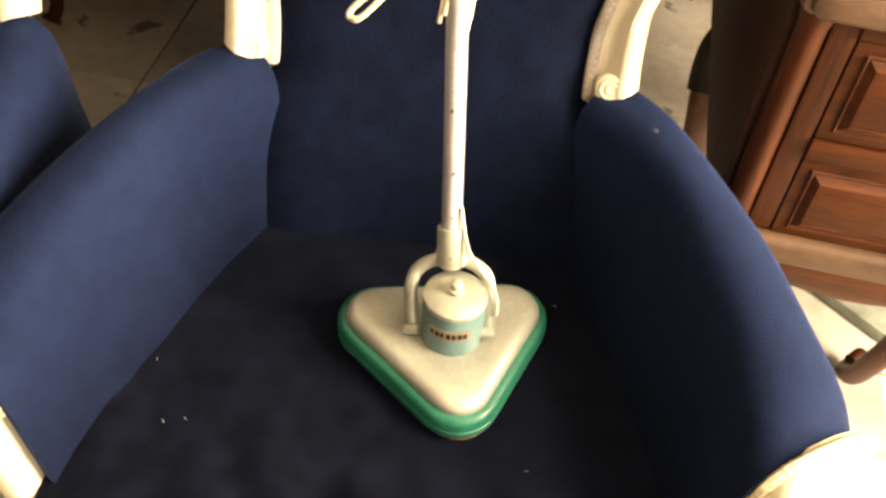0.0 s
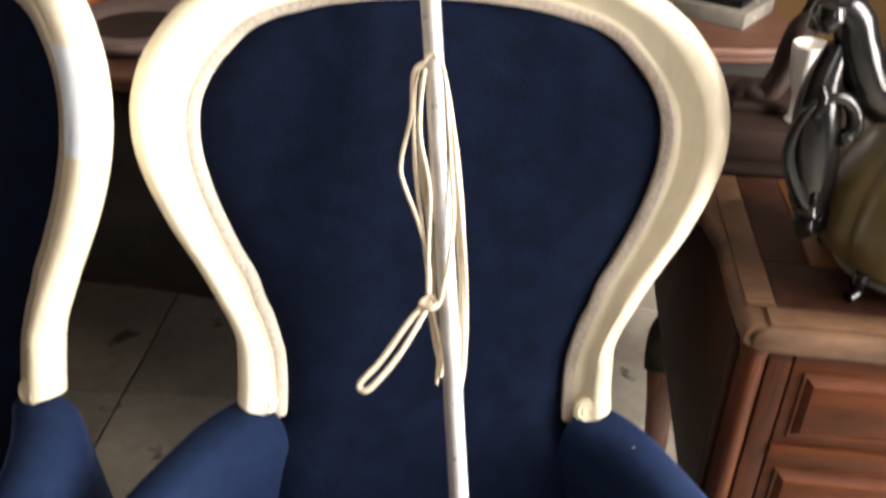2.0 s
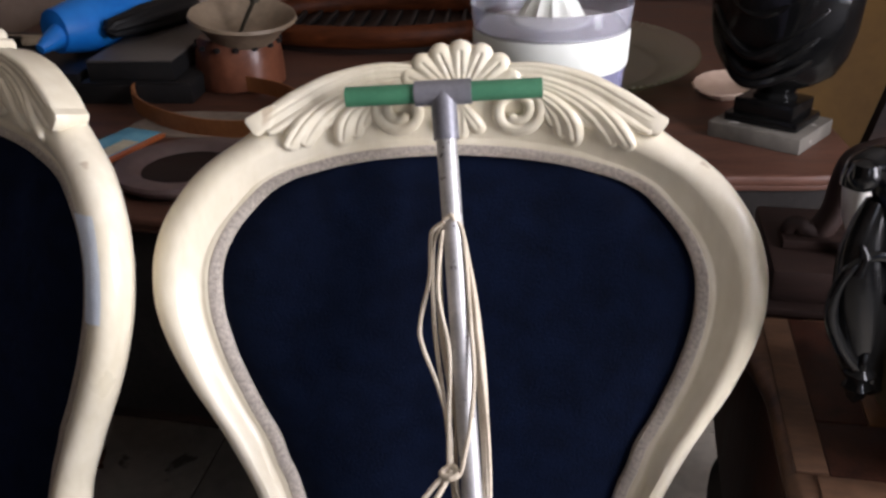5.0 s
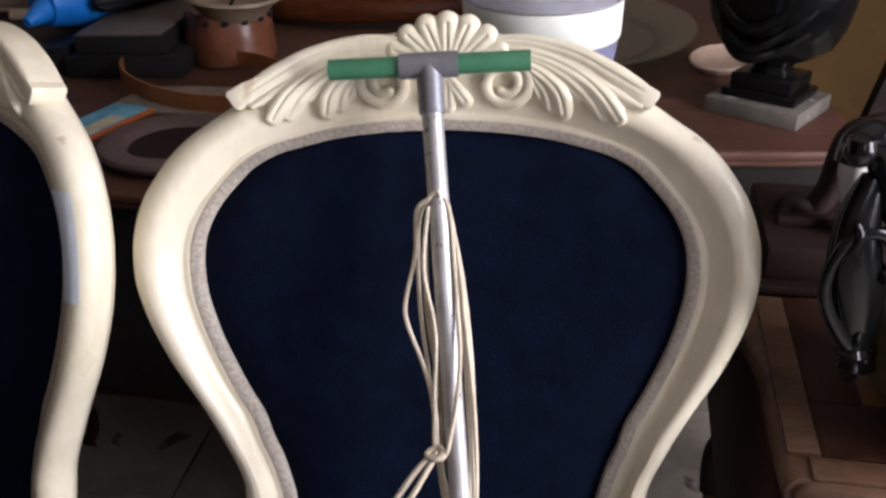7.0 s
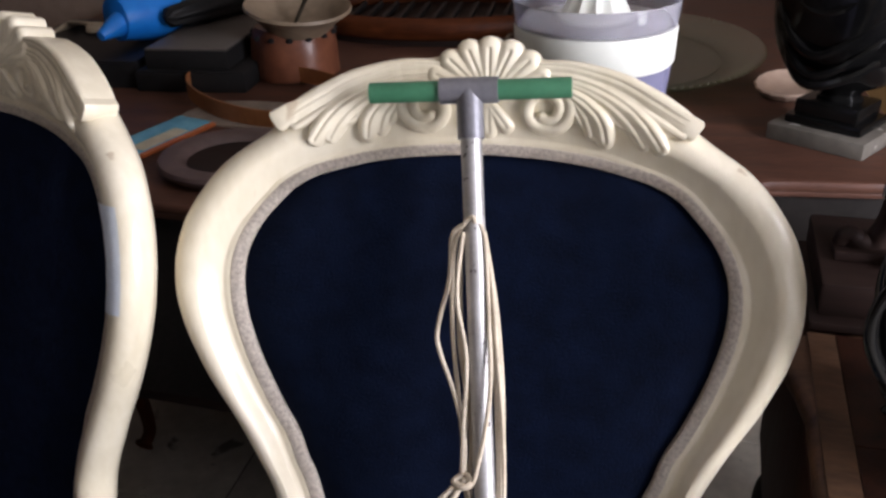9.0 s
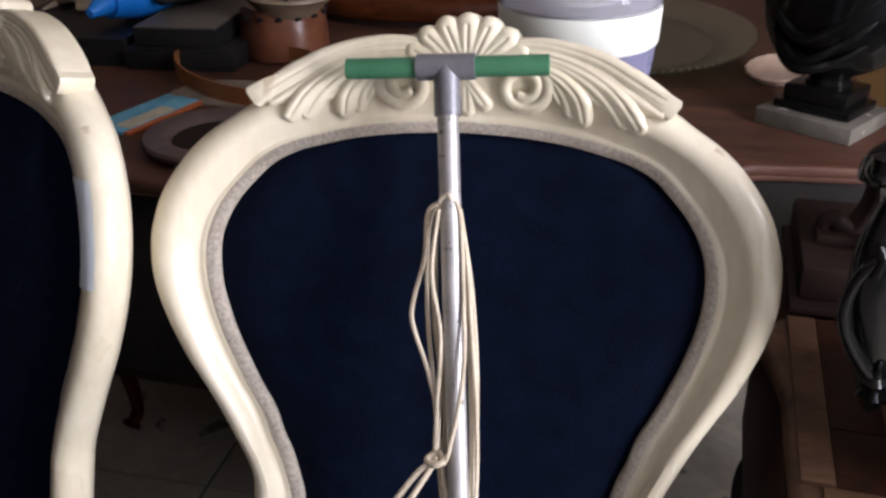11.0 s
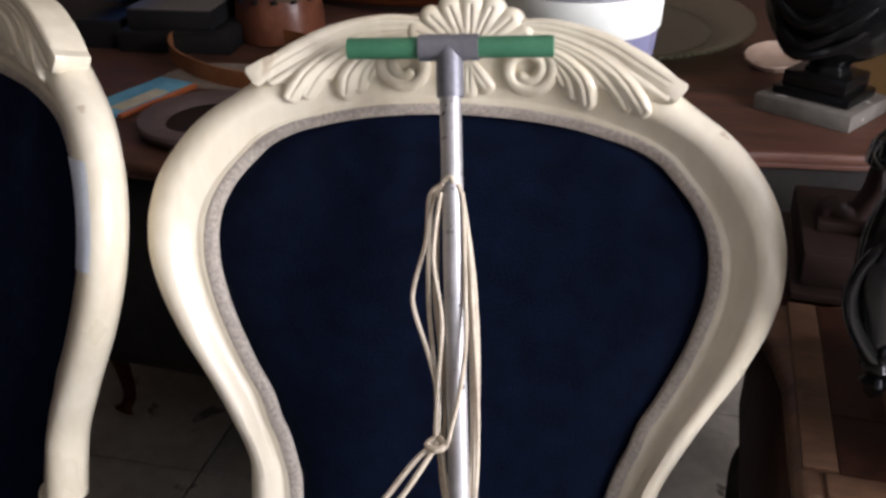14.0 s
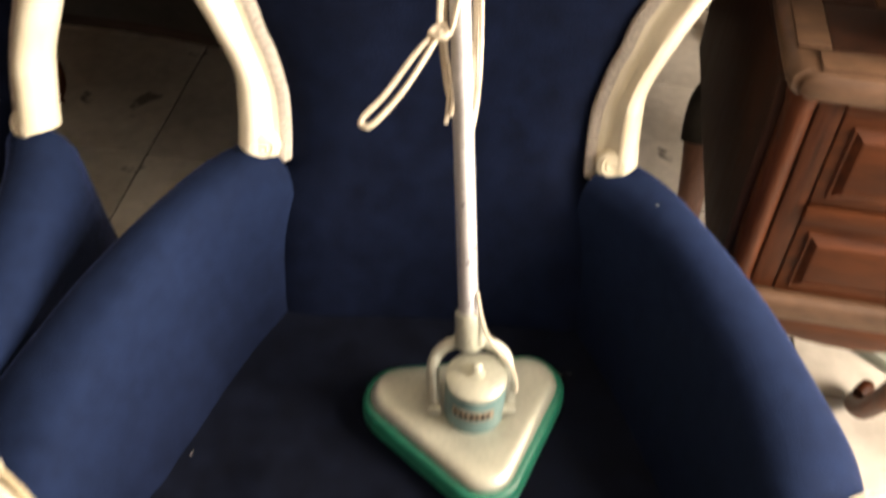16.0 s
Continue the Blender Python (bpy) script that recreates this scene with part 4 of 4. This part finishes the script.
def build_bust():
    """A dark draped bust as one plain mesh."""
    body = []
    prof = [(.034, .0, .0), (.036, .0, .008), (.030, .0, .014), (.034, .0, .020), (.060, -.002, .030), (.088, -.004, .048), (.104, -.004, .078), (.112, -.002, .115), (.116, .0, .16), (.112, .004, .21), (.090, .006, .245), (.050, .006, .27), (.036, .006, .30), (.036, .006, .32)]
    for k, (r, dx, z) in enumerate(prof):
        body.append([Vector((dx + r * math.cos(a) * (.95 + .03 * math.sin(5 * a + 18 * z)), .72 * r * math.sin(a) * (1 + .04 * math.sin(7 * a - 26 * z)), z)) for a in (2 * math.pi * j / 40 for j in range(40))])
    pieces = [loft(body)]
    for z, w, sag, rise, thick in ((.056, .078, .016, .052, .0055), (.078, .090, .026, .080, .0040), (.112, .100, .030, .092, .0050), (.170, .106, .030, .060, .0035)):
        pts = [(-w, -.020, z + .05), (-w * .72, -.060, z + .012), (-.012, -.078, z - sag), (w * .62, -.062, z + .35 * rise - .01), (w * 1.04, -.016, z + rise)]
        pieces.append(tube(spline(pts, 7), lambda t, q=thick: .003 + q * math.sin(math.pi * t), 8))
    pieces.append(moved(block(-.048, .048, -.040, .040, -.020, .004, .005), Matrix()))
    pieces.append(moved(block(-.058, .058, -.046, .046, -.0335, -.0195, .004), Matrix()))
    bust = part("bust", join(*pieces), BRONZE)
    bust.matrix_world = pose(.541, 1.086, TOP + .0698, 0, 0, -37.6) @ Matrix.Scale(1.18, 4)
    return tagged(bust, "glossy black draped bust statue on a small stepped base", "statue")


plinth = part("stone_plinth", block(-.088, .087, -.076, .074, 0, .030, .004), MARBLE)
plinth.matrix_world = pose(.541, 1.086, TOP, 0, 0, -37.6)
tagged(plinth, "chipped grey-white stone slab under the bust", "plinth")
build_bust()

d = part("shell_dish", lathe([(.0, .004), (.018, .003), (.030, .0), (.036, .006), (.042, .016), (.040, .018), (.030, .010), (.0, .008)], 60, (0, 0, 0), lambda a, k: 1 + .05 * abs(math.sin(8 * a))), BONE)
d.matrix_world = pose(.505, 1.33, TOP + .010, 12, -4, 0) @ Matrix.Diagonal((1.5, 1.3, 1.2, 1))
tagged(d, "small pinkish bone-coloured scalloped dish", "dish")

j = thing("citrus_juicer", "clear lavender plastic citrus juicer with white band", "juicer", at=(.115, .67, TOP + .001))
part("jug_base", lathe([(.070, .0), (.074, .004), (.086, .12), (.1015, .252), (.0970, .252), (.081, .12), (.070, .010), (0, .008)], 48), LAVENDER, j, "lavender transparent lower jug")
part("band", lathe([(.1018, .251), (.1038, .254), (.1055, .296), (.104, .299), (.100, .299), (.0974, .253)], 48), WHITEPLASTIC, j, "glossy white band")
part("strainer", lathe([(.0985, .2995), (.0985, .302), (.065, .300), (.062, .305), (0, .305)], 48), WHITEPLASTIC, j, "white strainer plate")
part("rim", lathe([(.102, .300), (.105, .3005), (.108, .331), (.1075, .333), (.106, .331), (.103, .3025)], 64), RIMCLEAR, j, "clear lavender rim")
part("reamer", lathe([(.047, .306), (.043, .316), (.034, .332), (.020, .347), (.005, .357), (0, .358)], 48, (0, 0, 0), lambda a, k: 1 - .13 * abs(math.sin(6 * a)) * (1 - .3 * k)), WHITEPLASTIC, j, "ribbed white reamer cone")

g = thing("glass_platter", "large greenish pressed-glass platter with ribbed rim", "platter", at=(.20, 1.60, TOP))
part("well", moved(lathe([(.0, .004), (.64, .004), (.688, .0015), (.686, .009), (.0, .009)], 96), Matrix.Diagonal((.30, .36, .8, 1))), GLASS, g)
rim = []
for r, z in ((.69, .002), (.84, .012), (.985, .040), (1.0, .043), (.985, .046), (.835, .018), (.69, .0095)):
    ribs = [(2 * math.pi * q / 400, .0020 * math.sin(100 * 2 * math.pi * q / 400) * min(1, (r - .69) * 8)) for q in range(400)]
    rim.append([Vector((.30 * r * math.cos(a), .36 * r * math.sin(a), .8 * z + lift)) for a, lift in ribs])
part("rim", loft(rim, True), GLASS, g, "finely ribbed glass rim")

p = thing("leather_pot", "brown stitched leather pot with pale flared rim", "pot")
p.matrix_world = pose(-.555, 1.44, TOP) @ Matrix.Diagonal((1.24, 1.24, 1.15, 1))
part("pot_body", lathe([(.072, 0), (.079, .004), (.078, .05), (.074, .085), (.066, .098), (.0, .09)], 40, (0, 0, 0), lambda a, k: 1 + .02 * math.sin(6 * a)), OXBLOOD, p, "reddish brown leather body")
flare = lathe([(.050, .088), (.058, .098), (.074, .118), (.090, .134), (.096, .138), (.094, .144), (.084, .139), (.068, .120), (.050, .104), (.0, .098)], 48)
part("flared_rim", moved(flare, pose(.006, -.004, 0, 7, 6, 0)), HIDE, p, "pale hide rim")
# black bumps put in for the shade between the collar's flaps
for k in range(14):
    a = 2 * math.pi * k / 14
    part("scallop", moved(lathe([(.002, -.012), (.011, -.006), (.012, .004), (.004, .012)], 8), pose(.0755 * math.cos(a), .0755 * math.sin(a), .084) @ Matrix.Diagonal((.55, .55, .42, 1))), INK, p, "dark bump painting the shade between scalloped flaps")
s = part("brass_tap", join(tube([(0, 0, 0), (.03, -.012, .05), (.046, -.02, .075)], .0045, 8), lathe([(.010, -.008), (.012, 0), (.010, .010), (.002, .013)], 14, (.048, -.02, .080))), BRASS_DARK)
s.matrix_world = pose(-.545, 1.43, TOP + .116)
tagged(s, "small tarnished brass fitting lying in the pot", "fitting")

hoop = []
for k in range(64):
    a = 2 * math.pi * k / 64
    e = Vector((.22 * math.cos(a), .13 * math.sin(a), .004 * math.sin(2 * a)))
    n = Vector((math.cos(a) / .22, math.sin(a) / .13, 0)).normalized()
    hoop.append([e + n * o + Vector((0, 0, z)) for o, z in ((-.002, 0), (.002, 0), (.0025, .017), (.002, .034), (-.002, .034))])
h = part("leather_strap", loft(hoop, True), LEATHER)
h.matrix_world = pose(-.55, 1.22, TOP + .008, 0, 0, -35)
tagged(h, "tan leather strap curled into a loop", "strap")
f = part("leather_scrap", slab([p.to_2d() for p in spline([(-.13, -.06, 0), (.02, -.075, 0), (.12, -.05, 0), (.14, .03, 0), (.02, .05, 0), (-.11, .03, 0)], 5, True)], [(.0, .0), (.0, .0035), (.006, .0055), (.03, .0058)]), SUEDE)
f.matrix_world = pose(-.52, 1.15, TOP, 0, 0, -8) @ Matrix.Diagonal((1.25, 1.25, 1, 1))
tagged(f, "grey-tan suede scrap lying under the strap", "leather")

b = part("wooden_bowl", lathe([(.07, 0), (.094, .002), (.108, .012), (.110, .018), (.107, .023), (.088, .0250), (.074, .021), (.066, .010), (.0, .008)], 56), MAUVE)
b.matrix_world = pose(-.49, .866, TOP) @ Matrix.Scale(1.18, 4)
part("bowl_well", lathe([(.0, .0085), (.060, .0085), (.068, .0140), (.0, .0115)], 48), DARKWOOD, b, "dark reddish well")
tagged(b, "round mauve-brown wooden bowl with broad rim", "bowl")

c = thing("printed_packet", "blue, cream and orange printed card packet", "packet")
c.matrix_world = pose(-.69, 1.0, TOP, 0, 0, 70) @ Matrix.Diagonal((1.8, 1.2, 1.2, 1))
part("packet_body", block(-.055, .055, -.035, .035, 0, .006, .001), SKYCARD, c)
part("packet_panel", block(-.045, .02, -.034, -.004, .0062, .0068, 0), CREAMCARD, c)
part("packet_stripe", block(-.054, .054, -.046, -.0345, .0005, .005, 0), ORANGECARD, c)
r = part("metal_ring", tube([(.022 * math.cos(2 * math.pi * k / 28), .012 * math.sin(2 * math.pi * k / 28), 0) for k in range(28)], .0028, 8, True), BRONZE)
r.matrix_world = pose(-.64, 1.075, TOP + .0035)
tagged(r, "small dark metal ring", "ring")

for x0, x1, y0, y1, z0, z1, lab in ((-.87, -.62, 1.28, 1.72, 0, .045, "flat black box"), (-.85, -.66, 1.30, 1.70, .0455, .09, "flat black box with grey lid"), (-1.25, -.874, 1.30, 1.70, 0, .06, "wide flat black box")):
    bx = thing("flat_box", lab + " stacked on the sideboard", "box", "stacked boxes")
    part("case", block(x0, x1, y0, y1, TOP + z0, TOP + z1 - .004, .003), INK, bx)
    part("lid", block(x0 + .002, x1 - .002, y0 + .002, y1 - .002, TOP + z1 - .0038, TOP + z1, .0015), GREYLID if "grey" in lab else INK, bx)

t = thing("hot_glue_gun", "bright blue plastic tool with tapered nozzle", "tool")
t.matrix_world = pose(-.900, 1.53, TOP + .0605, 0, 0, 71) @ Matrix.Scale(1.65, 4)
part("tool_body", lathe([(.004, -.085), (.030, -.08), (.038, -.04), (.040, .02), (.034, .07), (.02, .085), (.0, .086)], 24), BLUEPLASTIC, t)
t.children[0].data.transform(pose(0, 0, .04, 90, 0, 80) @ Matrix.Diagonal((1, 1, 1, 1)))
part("tool_nozzle", moved(lathe([(.018, 0), (.014, .03), (.007, .055), (.0, .056)], 16), pose(-.065, .005, .040, 0, -105, 0)), BLUEPLASTIC, t, "lighter blue nozzle")
part("tool_grip", block(-.02, .03, -.01, .05, .0, .05, .012, 3), BLUEPLASTIC, t)
u = thing("folded_umbrella", "black folded umbrella with wrapped ribs", "umbrella")
u.matrix_world = pose(-.795, 1.56, TOP + .0905, 0, 0, 67) @ Matrix.Scale(1.3, 4)
part("canopy", moved(lathe([(.004, -.11), (.016, -.10), (.024, -.02), (.026, .08), (.014, .12), (.006, .125)], 40, (0, 0, 0), lambda a, k: 1 + .13 * math.sin(8 * a + 6 * k)), pose(0, 0, .027, 0, 90, 0)), INK, u)
part("ferrule", moved(lathe([(.005, .12), (.004, .16), (.0, .165)], 12), pose(0, 0, .027, 0, 90, 0)), STEEL, u)
k = thing("white_twine", "small hank of white twine on a box", "twine", at=(-1.15, 1.59, TOP + .0605), turn=10)
for q in (-4, -2.5, -1.4, -.5, .3, 1, 1.8, 2.7, 3.6):
    part("strand", tube(spline([(-.06, .012 * q, .006), (-.02, .02 - .01 * q, .012 + .003 * q), (.03, -.01 + .012 * q, .006), (.07, .010 * q, .006)], 6), .0035, 6), CORD, k)

o = thing("oval_tray", "oval reddish wooden tray with dark lattice inside", "tray")
o.matrix_world = pose(-.30, 1.90, TOP) @ Matrix.Scale(1.35, 4)
ring = [Vector((.26 * math.cos(2 * math.pi * q / 64), .16 * math.sin(2 * math.pi * q / 64), .032)) for q in range(64)]
part("tray_rim", tube(ring, .015, 10, True, 1.4, (0, 0, 1)), MAHOGANY, o, "reddish polished rim")
part("tray_base", slab([p.to_2d() * .98 for p in ring], [(0, .0), (0, .016), (.01, .018)]), DARKWOOD, o)
for q in range(-6, 7):
    part("lattice_bar", block(q * .034 - .004, q * .034 + .004, -.10, .10, .0182, .030, .002), INK, o)
e = part("celadon_dish", lathe([(.06, 0), (.10, .004), (.125, .018), (.128, .024), (.12, .026), (.0, .022)], 48), CELADON)
e.matrix_world = pose(-.185, 1.20, TOP) @ Matrix.Diagonal((1, .8, 1, 1))
tagged(e, "pale celadon oval dish behind the chair crest", "dish")

# ---- under the chest ----
m = part("marble_slab", block(-.13, .13, -.11, .11, 0, .026, .003), surface("veined_marble", (0.055, 0.068, 0.050), (0.26, 0.275, 0.225), 14, 0.35, bump=0.05, grain=40))
m.matrix_world = pose(.835, .64, .001, 0, 0, -45)
tagged(m, "broken grey-green veined marble slab lying on the floor", "slab")

# ---- strip of tape on the second chair's frame ----
strip = bmesh.new()
rows = []
tape_in = [(p[1], p[0]) for p in INNER[:16]]
tape_out = [(p[1], p[0]) for p in OUTER[:16]]
for q in range(13):
    v0 = .337 + .108 * q / 12
    a = np.interp(v0, [p[0] for p in tape_in], [p[1] for p in tape_in])
    b = np.interp(v0, [p[0] for p in tape_out], [p[1] for p in tape_out])
    rows.append([strip.verts.new(back(a + (b - a) * f, v0, np.interp(f * (b - a), [p[0] for p in rail_profile(b - a)[:18]], [p[1] for p in rail_profile(b - a)[:18]]) + .0036)) for f in (.56, .64, .71, .78, .84, .89)])
for q in range(12):
    for r in range(5):
        strip.faces.new((rows[q][r], rows[q][r + 1], rows[q + 1][r + 1], rows[q + 1][r]))
bmesh.ops.solidify(strip, geom=list(strip.faces), thickness=-.0012)
tp = part("tape_strip", strip, TAPE)
tp.matrix_world = second_chair.matrix_basis.copy()
tagged(tp, "strip of pale masking tape stuck on the chair frame", "tape")

# ---- lint on the velvet ----
rnd = random.Random(5)
LINT = ((-.248, -.063, .466), (-.217, -.139, .468), (-.196, -.133, .468), (.154, -.144, .468), (.166, .075, .4655), (.178, .078, .4655), (.25, .149, .6830))
for x, y, z in LINT:
    a = rnd.uniform(0, 3)
    w = part("lint", tube([(x - .0018 * math.cos(a), y - .0018 * math.sin(a), z - .003), (x, y + .001, z - .002), (x + .0024 * math.cos(a), y + .0018 * math.sin(a), z - .003)], .00026, 5), CORD)
    tagged(w, "tiny pale thread of lint on the velvet seat", "lint", "lint threads")


# ---- floor tiles ----
def build_tiles():
    size, joint, turn = 0.47, 0.006, radians(-4)
    bm = block(-size / 2 + joint / 2, size / 2 - joint / 2, -size / 2 + joint / 2, size / 2 - joint / 2, -0.008, 0.0, 0)
    me = bpy.data.meshes.new("tile")
    bm.to_mesh(me)
    bm.free()
    me.materials.append(TILE)
    floor = bpy.data.objects["floor"]
    rot = Matrix.Rotation(turn, 4, "Z")
    rnd = random.Random(3)
    for i in range(-8, 9):
        for j in range(-9, 4):
            p = Vector((-0.70, 0.99, 0)) + rot @ Vector(((i + .5) * size, (j + .5) * size, 0))
            if -2.35 < p.x < 2.6 and -2.7 < p.y < 2.3:
                t = new("tile", me)
                t.matrix_world = Matrix.Translation((p.x, p.y, rnd.uniform(-.0012, .0008))) @ rot
                t.parent = floor


build_tiles()
